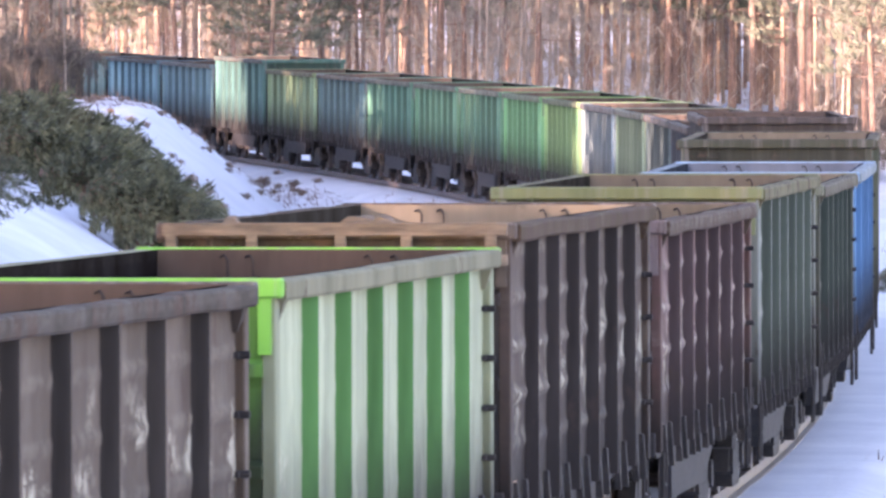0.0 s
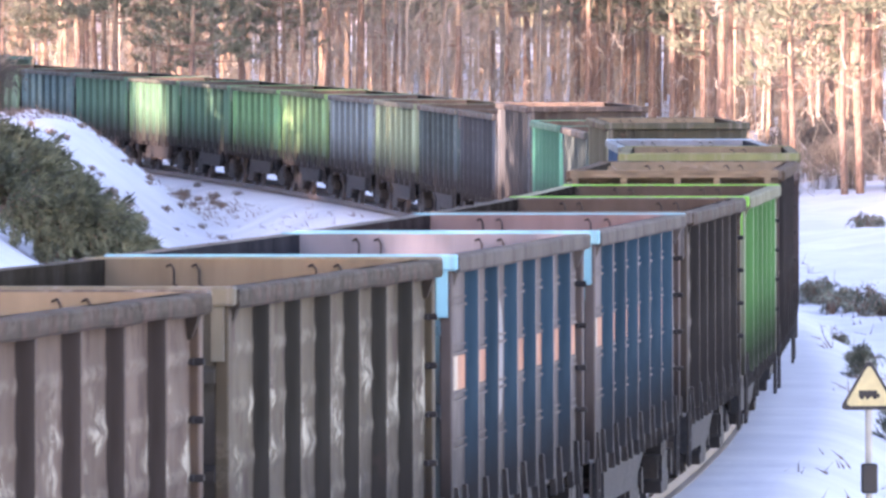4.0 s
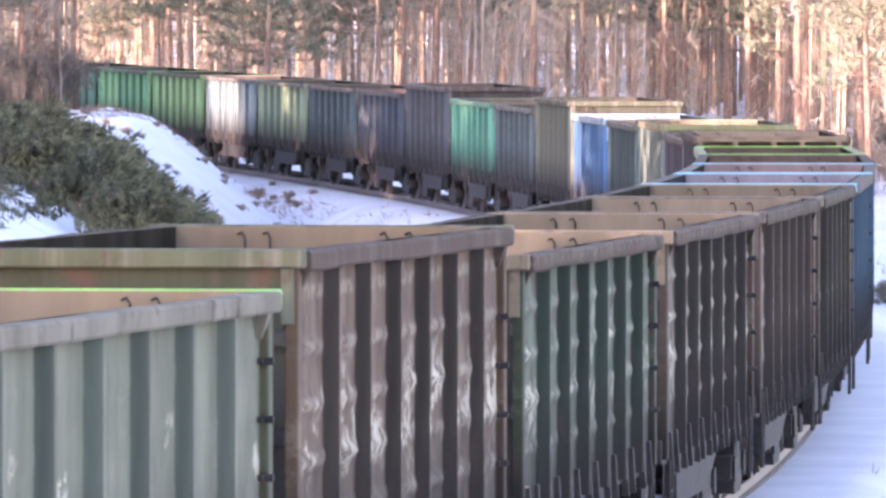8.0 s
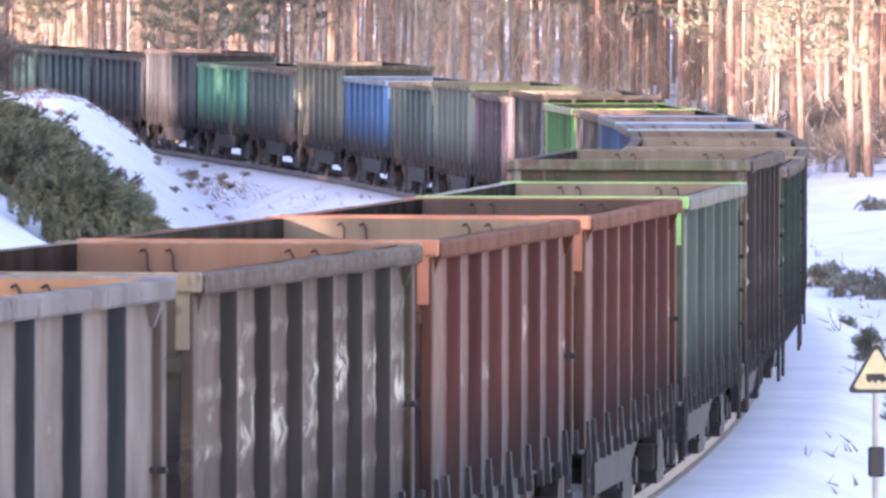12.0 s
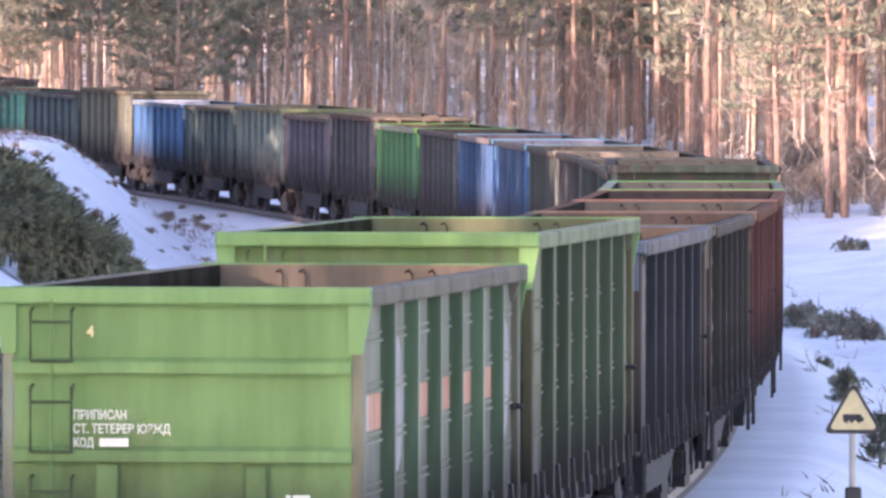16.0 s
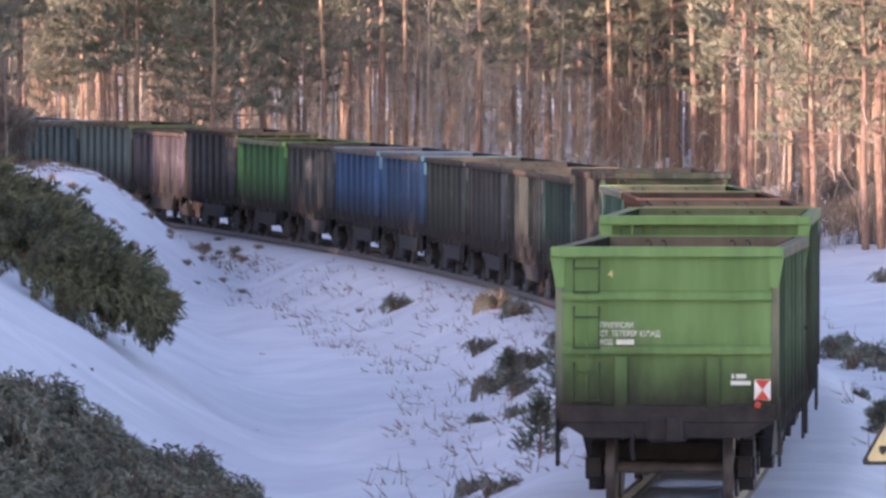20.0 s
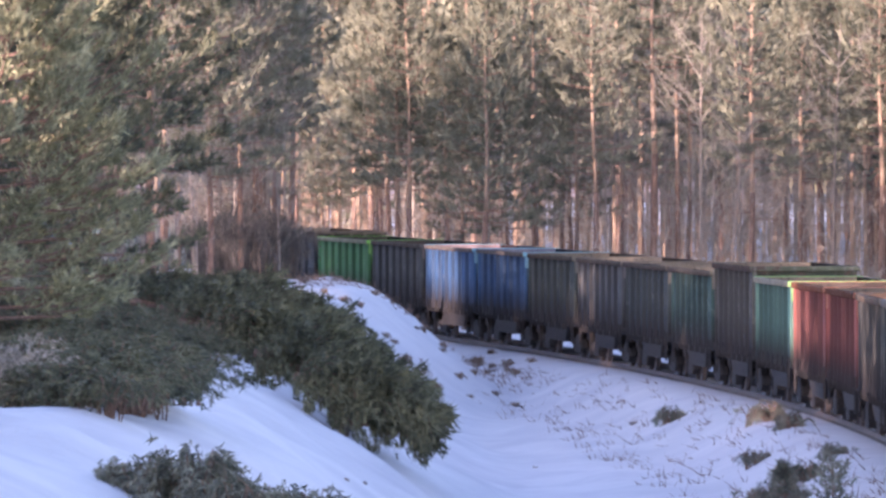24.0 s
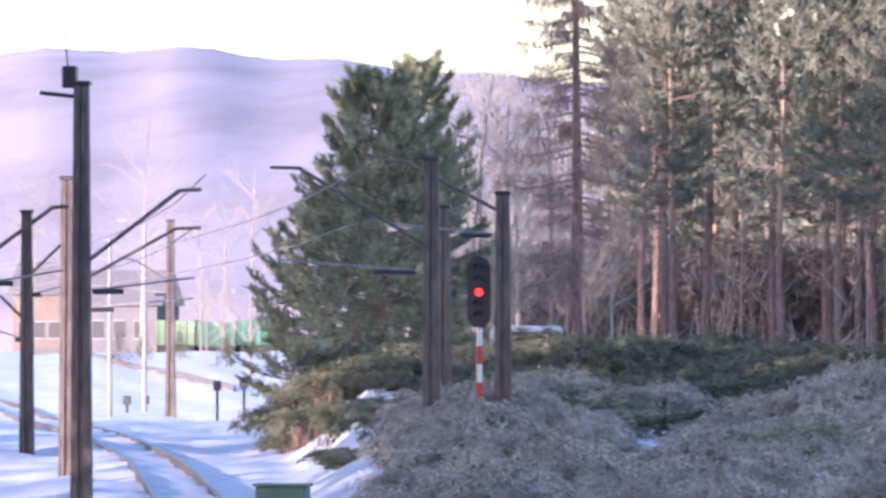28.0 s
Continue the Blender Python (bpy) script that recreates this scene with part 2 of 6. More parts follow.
NEEDLE_FROST = two_tone("frosted_needles", (0.10, 0.118, 0.078), (0.25, 0.27, 0.195), 1.1, 0.8, relief=0.0, island=0.30)
NEEDLE_DARK = two_tone("felled_needles", (0.045, 0.058, 0.036), (0.20, 0.21, 0.12), 1.0, 0.7, relief=0.0, island=0.4)
THICKET_TWIG = two_tone("thicket_twigs", (0.085, 0.075, 0.062), (0.19, 0.165, 0.14), 0.9, 0.9, relief=0.0, island=0.3)
YOUNG_NEEDLE = two_tone("young_pine_needles", (0.155, 0.17, 0.088), (0.42, 0.425, 0.255), 1.3, 0.8, relief=0.0, island=0.30)
TWIG = two_tone("bare_twigs", (0.25, 0.22, 0.178), (0.41, 0.365, 0.30), 0.8, 0.9, relief=0.0, island=0.3)
FROST = two_tone("frosted_twigs", (0.30, 0.27, 0.22), (0.64, 0.585, 0.50), 0.8, 0.85, relief=0.0, island=0.35)
LEAF_DARK = two_tone("dark_frosted_needles", (0.07, 0.082, 0.06), (0.31, 0.325, 0.25), 1.6, 0.8, relief=0.0, island=0.40)
FROST_GREEN = two_tone("frosted_leaves", (0.20, 0.21, 0.13), (0.52, 0.52, 0.37), 0.8, 0.85, relief=0.0, island=0.35)


# ---- mesh helpers ----
class Shape:
    """Collects boxes, bars and tubes into one mesh."""

    def __init__(self):
        self.v, self.f = [], []

    def hexa(self, pts):
        n = len(self.v)
        self.v += [tuple(p) for p in pts]
        self.f += [tuple(n + i for i in q) for q in ((0, 3, 2, 1), (4, 5, 6, 7), (0, 1, 5, 4), (1, 2, 6, 5), (2, 3, 7, 6), (3, 0, 4, 7))]
        return self

    def box(self, x0, x1, y0, y1, z0, z1, b=0.0):
        if not b:
            return self.hexa([(x0, y0, z0), (x1, y0, z0), (x1, y1, z0), (x0, y1, z0), (x0, y0, z1), (x1, y0, z1), (x1, y1, z1), (x0, y1, z1)])
        bm = bmesh.new()
        bmesh.ops.create_cube(bm, size=1.0, matrix=Matrix.LocRotScale(((x0 + x1) / 2, (y0 + y1) / 2, (z0 + z1) / 2), None, (x1 - x0, y1 - y0, z1 - z0)))
        bmesh.ops.bevel(bm, geom=bm.edges, offset=b, segments=1, affect="EDGES")
        n = len(self.v)
        bm.verts.index_update()
        self.v += [tuple(v.co) for v in bm.verts]
        self.f += [tuple(n + v.index for v in f.verts) for f in bm.faces]
        bm.free()
        return self

    def tube(self, path, radii, sides=8, caps=True):
        path = [Vector(p) for p in path]
        n0 = len(self.v)
        for i, p in enumerate(path):
            d = (path[min(i + 1, len(path) - 1)] - path[max(i - 1, 0)]).normalized()
            a = d.orthogonal().normalized() if abs(d.z) > 0.99 or abs(d.z) < 1e-6 else d.cross(Vector((0, 0, 1))).normalized()
            c = d.cross(a)
            r = radii[i] if isinstance(radii, (list, tuple)) else radii
            for j in range(sides):
                w = 2 * math.pi * j / sides
                self.v.append(tuple(p + a * (r * math.cos(w)) + c * (r * math.sin(w))))
        for i in range(len(path) - 1):
            for j in range(sides):
                k = (j + 1) % sides
                self.f.append((n0 + i * sides + j, n0 + i * sides + k, n0 + (i + 1) * sides + k, n0 + (i + 1) * sides + j))
        if caps:
            self.f.append(tuple(n0 + j for j in reversed(range(sides))))
            self.f.append(tuple(n0 + (len(path) - 1) * sides + j for j in range(sides)))
        return self

    def bar(self, a, b, r, sides=6):
        return self.tube([a, b], r, sides)

    def prism(self, profile, axis_from, axis_to):
        """A profile of (x, y) points drawn up from one height to another."""
        n = len(profile)
        k = len(self.v)
        self.v += [(x, y, axis_from) for x, y in profile] + [(x, y, axis_to) for x, y in profile]
        for i in range(n):
            j = (i + 1) % n
            self.f.append((k + i, k + j, k + n + j, k + n + i))
        self.f.append(tuple(k + i for i in reversed(range(n))))
        self.f.append(tuple(k + n + i for i in range(n)))
        return self

    def mesh(self, name, mat, smooth_shade=False):
        me = bpy.data.meshes.new(name)
        me.from_pydata(self.v, [], self.f)
        me.materials.append(mat)
        if smooth_shade:
            me.polygons.foreach_set("use_smooth", [True] * len(me.polygons))
        me.update()
        return me


def thing(name, label, category, m=None, group="", kind=""):
    ob = new(name)
    if m is not None:
        ob.matrix_basis = m
    return tagged(ob, label, category, group, kind)


def solid(name, mesh, label, category="", m=None, group="", kind=""):
    ob = new(name, mesh)
    if m is not None:
        ob.matrix_basis = m
    return tagged(ob, label, category, group, kind)


def part(name, mesh, parent, mat=None, label="", m=None, kind=""):
    """One mesh object under a thing or a part; mat replaces the mesh's own material on this object."""
    ob = new(name, mesh)
    ob.parent = parent
    if m is not None:
        ob.matrix_basis = m
    if mat is not None:
        ob.material_slots[0].link = "OBJECT"
        ob.material_slots[0].material = mat
    if label:
        ob["label"] = label
    if kind:
        ob["kind"] = kind
    return ob


# ---- the ground ----
def make_ground():
    ang = np.concatenate([np.arange(-180, -24, 6.0), np.arange(-24, -14, 0.7), np.arange(-14, 4.5, 0.085), np.arange(4.5, 14, 0.7), np.arange(14, 180, 6.0)])
    rad = np.concatenate([np.array([0.5, 6, 14, 24, 36, 48, 58, 66]), 72 * 1.0105 ** np.arange(0, 235), 840 * 1.09 ** np.arange(0, 17)])
    A, R = np.meshgrid(np.radians(ang), rad)
    X, Y = R * np.sin(A), R * np.cos(A)
    Z = ground_z(X.ravel(), Y.ravel())
    verts = np.column_stack([X.ravel(), Y.ravel(), Z])
    n, k = len(ang), len(rad)
    i, j = np.meshgrid(np.arange(k - 1), np.arange(n), indexing="ij")
    jn = (j + 1) % n
    faces = np.stack([i * n + j, i * n + jn, (i + 1) * n + jn, (i + 1) * n + j], -1).reshape(-1, 4)
    sh = Shape()
    sh.v, sh.f = verts.tolist(), faces.tolist()
    sh.f.append(list(range(n))[::-1])
    solid("ground", sh.mesh("ground", SNOW, True), "snow-covered ground with a low bank beside the railway", kind="structure")


make_ground()


# ---- the railway line under the train ----
def make_track():
    line = thing("railway_track", "curved single broad-gauge railway track in snow", "track", kind="structure")
    for side in (-1, 1):
        sh = Shape()
        pts = np.arange(-200, 470, 3.0)
        prof = [(-0.075, -0.18), (0.075, -0.18), (0.075, -0.165), (0.012, -0.14), (0.012, -0.04), (0.036, -0.03), (0.036, 0.0), (-0.036, 0.0), (-0.036, -0.03), (-0.012, -0.04), (-0.012, -0.14), (-0.075, -0.165)]
        n = len(prof)
        for s in pts:
            for a, b in prof:
                sh.v.append(tuple(beside(s, side * 0.796 + a, b)))
        for i in range(len(pts) - 1):
            for j in range(n):
                k = (j + 1) % n
                sh.f.append((i * n + j, i * n + k, (i + 1) * n + k, (i + 1) * n + j))
        part("rail", sh.mesh("rail", RAILTOP), line)
    sl = Shape().box(-1.35, 1.35, -0.13, 0.13, -0.36, -0.185, 0.02).mesh("sleeper", SLEEPER)
    for i, s in enumerate(np.arange(-70, 110, 0.62)):
        p, a = beside(s, 0), heading(s)
        part("sleeper", sl, line, m=pose(p.x, p.y, p.z - 0.06 - 0.05 * ((i * 7) % 5 > 0), 0, 0, -math.degrees(a)))


make_track()

# ---- the wagons ----
PITCH, BODY = 13.92, 12.72
HALF = BODY / 2


def v_at(t):
    """How far along the track the train's rear coupler is at t seconds."""
    q = t - 20.0
    return 12.73957 * q - 0.0537191 * q * q / 2 + 3.7451e-3 * q ** 3 / 6


def wagon_pose(k, t):
    rear = v_at(t) + PITCH * k
    a, b = at(rear + 2.7), at(rear + PITCH - 2.7)
    c, d = (a + b) / 2, (b - a).normalized()
    return pose(c.x, c.y, c.z, math.degrees(math.asin(d.z)), 0, -math.degrees(math.atan2(d.x, d.y)))


SWAGES = (1.75, 2.17, 2.59, 3.01)      # heights of the pressed bands of a side
RIBS = [-HALF + 0.16 + (BODY - 0.32) * i / 7 for i in range(1, 7)]


def wagon_meshes(h, pressed, dent):
    """The shared meshes of one wagon type: h is the height of its rim over the rails."""
    M = {}
    if dent:
        sh = Shape()
        rows = 52
        ys, zs = np.linspace(-HALF + 0.02, HALF - 0.02, 71), np.linspace(1.28, h - 0.10, rows)
        for face in (1, -1):
            k0 = len(sh.v)
            for y in ys:
                bay = min(1.0, 1.5 * abs(math.sin((y + HALF - 0.16) / ((BODY - 0.32) / 7) * math.pi)))
                for z in zs:
                    # pressed swages that run across each bay, and knocks between them
                    swage = sum(math.exp(-((z - c) / 0.055) ** 2) for c in SWAGES)
                    q = noise.noise(Vector((y * 0.8, z * 1.6, dent * 90.0))) + 0.6 * noise.noise(Vector((y * 2.1, z * 3.6, 3.0)))
                    sh.v.append((face * 0.018 + bay * (dent * 1.35 * swage * (0.85 + 0.7 * q) + dent * 0.55 * q), y, z))
            for i in range(70):
                for j in range(rows - 1):
                    p = k0 + i * rows + j
                    sh.f.append((p, p + rows, p + rows + 1, p + 1) if face > 0 else (p + 1, p + rows + 1, p + rows, p))
    else:
        sh = Shape().box(-0.018, 0.018, -HALF + 0.02, HALF - 0.02, 1.28, h - 0.10)
    M["side_wall"] = sh.mesh("side_wall", DARK, bool(dent))
    w = (BODY - 0.32) / 7 - 0.32
    M["swage"] = [Shape().box(0.017, 0.040, -w / 2, w / 2, z, z + 0.022).box(0.017, 0.034, -w / 2, w / 2, z + 0.07, z + 0.088).mesh("panel_swage", DARK) for z in SWAGES]
    M["rib"] = Shape().prism([(0.018, -0.165), (0.13, -0.05), (0.13, 0.05), (0.018, 0.165)], 1.16, h - 0.13).mesh("rib", DARK)
    M["rib"].materials.append(DARK)
    M["rib"].polygons[1].material_index = 1
    M["corner_post"] = Shape().box(-0.03, 0.075, -0.10, 0.10, 1.16, h - 0.10, 0.012).mesh("corner_post", DARK)
    # a rim knocked out of line by grabs and loads
    sh = Shape()
    ys = np.linspace(-HALF + 0.06, HALF - 0.06, 33)
    knock = 0.35 + 26.0 * dent
    for y in ys:
        dx = 0.022 * knock * noise.noise(Vector((y * 0.55, h, dent * 50)))
        dz = 0.016 * knock * (noise.noise(Vector((y * 0.75, 7.0 + h, dent * 50))) - 0.5)
        sh.v += [(a + dx, y, c + dz) for a, c in ((-0.055, h - 0.14), (0.12, h - 0.15), (0.135, h - 0.13), (0.135, h - 0.02), (0.118, h), (-0.04, h), (-0.055, h - 0.015))]
    for i in range(32):
        for j in range(7):
            k = (j + 1) % 7
            sh.f.append((i * 7 + j, i * 7 + k, i * 7 + 7 + k, i * 7 + 7 + j)[::-1])
    sh.f += [tuple(range(7)), tuple(reversed(range(32 * 7, 33 * 7)))]
    M["side_rim"] = sh.mesh("side_rim", DARK)
    # hinge pins at the end of a side, and the tie plate under its rim
    M["hinge"] = [Shape().tube([(0.03, 0, z), (0.13, 0, z)], 0.028, 8).box(0.02, 0.06, -0.07, 0.07, z - 0.022, z + 0.022).mesh("hinge", DARK) for z in (1.72, 2.14, 2.56, 2.98)]
    M["tie_plate"] = Shape().hexa([(0.02, -0.02, h - 0.34), (0.05, -0.02, h - 0.34), (0.05, 0.02, h - 0.34), (0.02, 0.02, h - 0.34), (0.02, -0.16, h - 0.14), (0.13, -0.16, h - 0.14), (0.13, 0.02, h - 0.14), (0.02, 0.02, h - 0.14)]).mesh("tie_plate", DARK)
    for kind, wide, foot, top in (("flared_end_rim", 1.57, 1.50, 1.575), ("end_rim", 1.56, 1.475, 1.475)):
        sh = Shape().box(-wide, wide, -0.115, 0.07, h - 0.13, h + 0.012, 0.016)
        for q in (-1, 1):
            sh.hexa([(q * 1.38, -0.075, h - 0.54), (q * foot, -0.075, h - 0.54), (q * foot, 0.0, h - 0.54), (q * 1.38, 0.0, h - 0.54), (q * 1.38, -0.075, h - 0.12), (q * top, -0.075, h - 0.12), (q * top, 0.0, h - 0.12), (q * 1.38, 0.0, h - 0.12)])
        M[kind] = sh.mesh("end_rim", DARK)
    M["end_wall"] = Shape().box(-1.42, 1.42, -0.02, 0.02, 1.22, h - 0.11).mesh("end_wall", DARK)
    M["end_beam"] = [Shape().hexa([(-1.41, -0.11, z), (1.41, -0.11, z), (1.41, -0.02, z), (-1.41, -0.02, z), (-1.41, -0.11, z + 0.09), (1.41, -0.11, z + 0.09), (1.41, -0.02, z + 0.13), (-1.41, -0.02, z + 0.13)]).mesh("end_beam", DARK) for z in (h - 0.70, h - 1.43)]
    M["end_post"] = Shape().box(-0.09, 0.09, -0.10, -0.02, 1.30, h - 1.46, 0.012).mesh("end_post", DARK)
    sh = Shape().box(-1.45, 1.45, -0.09, 0.10, 1.12, 1.36, 0.015)
    sh.hexa([(-1.10, -0.07, 0.92), (1.10, -0.07, 0.92), (1.10, 0.05, 0.92), (-1.10, 0.05, 0.92), (-1.42, -0.07, 1.12), (1.42, -0.07, 1.12), (1.42, 0.05, 1.12), (-1.42, 0.05, 1.12)])
    M["buffer_beam"] = sh.mesh("buffer_beam", DARK)
    sh = Shape().box(-0.24, 0.24, -HALF + 0.1, HALF - 0.1, 0.86, 1.30)
    for y in [-HALF + 2.1, HALF - 2.1] + RIBS:
        sh.hexa([(-1.38, y - 0.10, 1.12), (1.38, y - 0.10, 1.12), (1.38, y + 0.10, 1.12), (-1.38, y + 0.10, 1.12), (-1.42, y - 0.10, 1.30), (1.42, y - 0.10, 1.30), (1.42, y + 0.10, 1.30), (-1.42, y + 0.10, 1.30)])
    sh.box(-1.45, -1.36, -HALF + 0.1, HALF - 0.1, 1.10, 1.30).box(1.36, 1.45, -HALF + 0.1, HALF - 0.1, 1.10, 1.30)
    for q in (-1, 1):
        sh.hexa([(q * 1.22 - 0.06, -2.2, 0.52), (q * 1.22 + 0.06, -2.2, 0.52), (q * 1.22 + 0.06, 2.2, 0.52), (q * 1.22 - 0.06, 2.2, 0.52), (q * 1.30 - 0.06, -3.3, 1.12), (q * 1.30 + 0.06, -3.3, 1.12), (q * 1.30 + 0.06, 3.3, 1.12), (q * 1.30 - 0.06, 3.3, 1.12)])
    # hatch levers along the sills
    for y0, y1 in zip([-HALF + 0.1] + RIBS, RIBS + [HALF - 0.1]):
        for q in (-1, 1):
            for f in (0.3, 0.7):
                y = y0 + (y1 - y0) * f
                sh.hexa([(q * 1.46, y - 0.03, 0.98), (q * 1.53, y - 0.03, 0.98), (q * 1.53, y + 0.03, 0.98), (q * 1.46, y + 0.03, 0.98), (q * 1.46, y - 0.05, 1.42), (q * 1.50, y - 0.05, 1.42), (q * 1.50, y + 0.05, 1.42), (q * 1.46, y + 0.05, 1.42)])
    sh.tube([(0.5, -1.2, 0.85), (0.5, 0.2, 0.85)], 0.20, 10).tube([(-0.55, 0.9, 0.80), (-0.55, 1.5, 0.80)], 0.16, 10)
    M["underframe"] = sh.mesh("underframe", DARK)
    M["floor"] = Shape().box(-1.43, 1.43, -HALF + 0.03, HALF - 0.03, 1.31, 1.42).mesh("floor", INSIDE)
    M["lining"] = Shape().box(-0.006, 0.006, -HALF + 0.13, HALF - 0.13, 1.43, h - 0.008).mesh("inner_sheet", INSIDE)
    M["end_lining"] = Shape().box(-1.37, 1.37, -0.006, 0.006, 1.43, h - 0.004).mesh("inner_end_sheet", INSIDE)
    # the ladder: a bar from top to foot, and three bent step loops, each with a rung
    M["ladder_rail"] = Shape().tube([(0, -0.03, 1.33), (0, -0.13, 1.40), (0, -0.13, h - 0.10), (0, -0.03, h - 0.06)], 0.013, 6).mesh("ladder_rail", DARK)
    M["step_loop"] = [Shape().tube([(-0.17, -0.02, z1), (-0.17, -0.15, z1 - 0.02), (-0.17, -0.15, z0), (-0.17, -0.02, z0 - 0.02)], 0.014, 6).tube([(0.17, -0.02, z1), (0.17, -0.15, z1 - 0.02), (0.17, -0.15, z0), (0.17, -0.02, z0 - 0.02)], 0.014, 6).bar((-0.17, -0.15, z0), (0.17, -0.15, z0), 0.014).mesh("step_loop", DARK) for z0, z1 in ((1.42, 1.93), (h - 1.35, h - 0.80), (h - 0.60, h - 0.17))]
    M["rung"] = [Shape().bar((-0.17, -0.15, z), (0.17, -0.15, z), 0.014).mesh("rung", DARK) for z in (1.80, h - 0.94, h - 0.28)]
    sh = Shape().box(-0.10, 0.10, -0.60, 0.15, 0.95, 1.17, 0.03).box(-0.24, 0.20, -0.80, -0.48, 0.88, 1.24, 0.05)
    sh.hexa([(0.05, -0.98, 0.92), (0.22, -0.98, 0.92), (0.24, -0.78, 0.90), (0.02, -0.78, 0.90), (0.05, -0.98, 1.20), (0.22, -0.98, 1.20), (0.24, -0.78, 1.22), (0.02, -0.78, 1.22)])
    sh.tube([(-0.45, -0.05, 0.98), (-0.47, -0.16, 0.80), (-0.44, -0.20, 0.62)], 0.03, 6)
    M["coupler"] = sh.mesh("coupler", DARK)
    sh = Shape()
    for q in (-0.16, 0.16):
        sh.bar((0, q, 1.15), (0, q, 0.52), 0.022)
    sh.bar((0, -0.16, 0.54), (0, 0.16, 0.54), 0.022).bar((0, -0.16, 0.82), (0, 0.16, 0.82), 0.018)
    M["step"] = sh.mesh("step", DARK)
    sh = Shape().tube([(-0.10, 0, 0), (-0.06, -0.04, 0.02), (-0.03, -0.05, -0.03), (-0.03, -0.05, -0.15), (0.01, -0.04, -0.18)], 0.010, 6)
    M["hook"] = sh.mesh("lashing_hook", DARK)
    # bogie, about its pivot
    sh = Shape()
    sh.hexa([(-0.09, -1.25, 0.36), (0.09, -1.25, 0.36), (0.09, 1.25, 0.36), (-0.09, 1.25, 0.36), (-0.09, -1.15, 0.62), (0.09, -1.15, 0.62), (0.09, 1.15, 0.62), (-0.09, 1.15, 0.62)])
    sh.hexa([(-0.10, -0.62, 0.16), (0.10, -0.62, 0.16), (0.10, 0.62, 0.16), (-0.10, 0.62, 0.16), (-0.10, -0.85, 0.40), (0.10, -0.85, 0.40), (0.10, 0.85, 0.40), (-0.10, 0.85, 0.40)])
    sh.hexa([(-0.09, -0.55, 0.60), (0.09, -0.55, 0.60), (0.09, 0.55, 0.60), (-0.09, 0.55, 0.60), (-0.09, -0.40, 0.80), (0.09, -0.40, 0.80), (0.09, 0.40, 0.80), (-0.09, 0.40, 0.80)])
    for y in (-0.925, 0.925):
        sh.tube([(-0.14, y, 0.475), (0.13, y, 0.475)], 0.16, 10)
    for y in (-0.2, 0, 0.2):
        sh.tube([(0, y, 0.20), (0, y, 0.58)], 0.09, 8)
    M["sideframe"] = sh.mesh("sideframe", DARK)
    M["bolster"] = Shape().box(-1.12, 1.12, -0.22, 0.22, 0.55, 0.82, 0.03).mesh("bolster", DARK)
    sh = Shape().tube([(-1.05, 0, 0), (1.05, 0, 0)], 0.075, 10)
    for q in (-1, 1):
        sh.tube([(q * 0.72, 0, 0), (q * 0.735, 0, 0), (q * 0.735, 0, 0), (q * 0.75, 0, 0), (q * 0.865, 0, 0)], [0.40, 0.502, 0.502, 0.475, 0.465], 24)
        for a in range(3):
            w = a * 2.094
            sh.box(q * 0.80 - 0.075, q * 0.80 + 0.075, 0.24 * math.cos(w) - 0.05, 0.24 * math.cos(w) + 0.05, 0.24 * math.sin(w) - 0.05, 0.24 * math.sin(w) + 0.05)
    M["wheelset"] = sh.mesh("wheelset", STEEL)
    return M


TYPES = {}
# left-side colours given outright; other wagons get a darker, bluer copy of theirs
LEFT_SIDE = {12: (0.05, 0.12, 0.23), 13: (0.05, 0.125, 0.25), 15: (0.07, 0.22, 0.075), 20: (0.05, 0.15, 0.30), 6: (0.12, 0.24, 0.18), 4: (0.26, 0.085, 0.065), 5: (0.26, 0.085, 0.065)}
# how much of its paint each rim has kept
WORN_RIM = {0: 0.85, 1: 0.95, 2: 0.9, 3: 0.5, 4: 0.46, 5: 0.46, 6: 0.9, 7: 0.5, 8: 0.45, 9: 0.45, 10: 0.5, 11: 0.5, 12: 0.7, 13: 0.7, 14: 0.5, 15: 0.8, 16: 0.45, 17: 0.6, 18: 0.8}
moving, turning = [], []


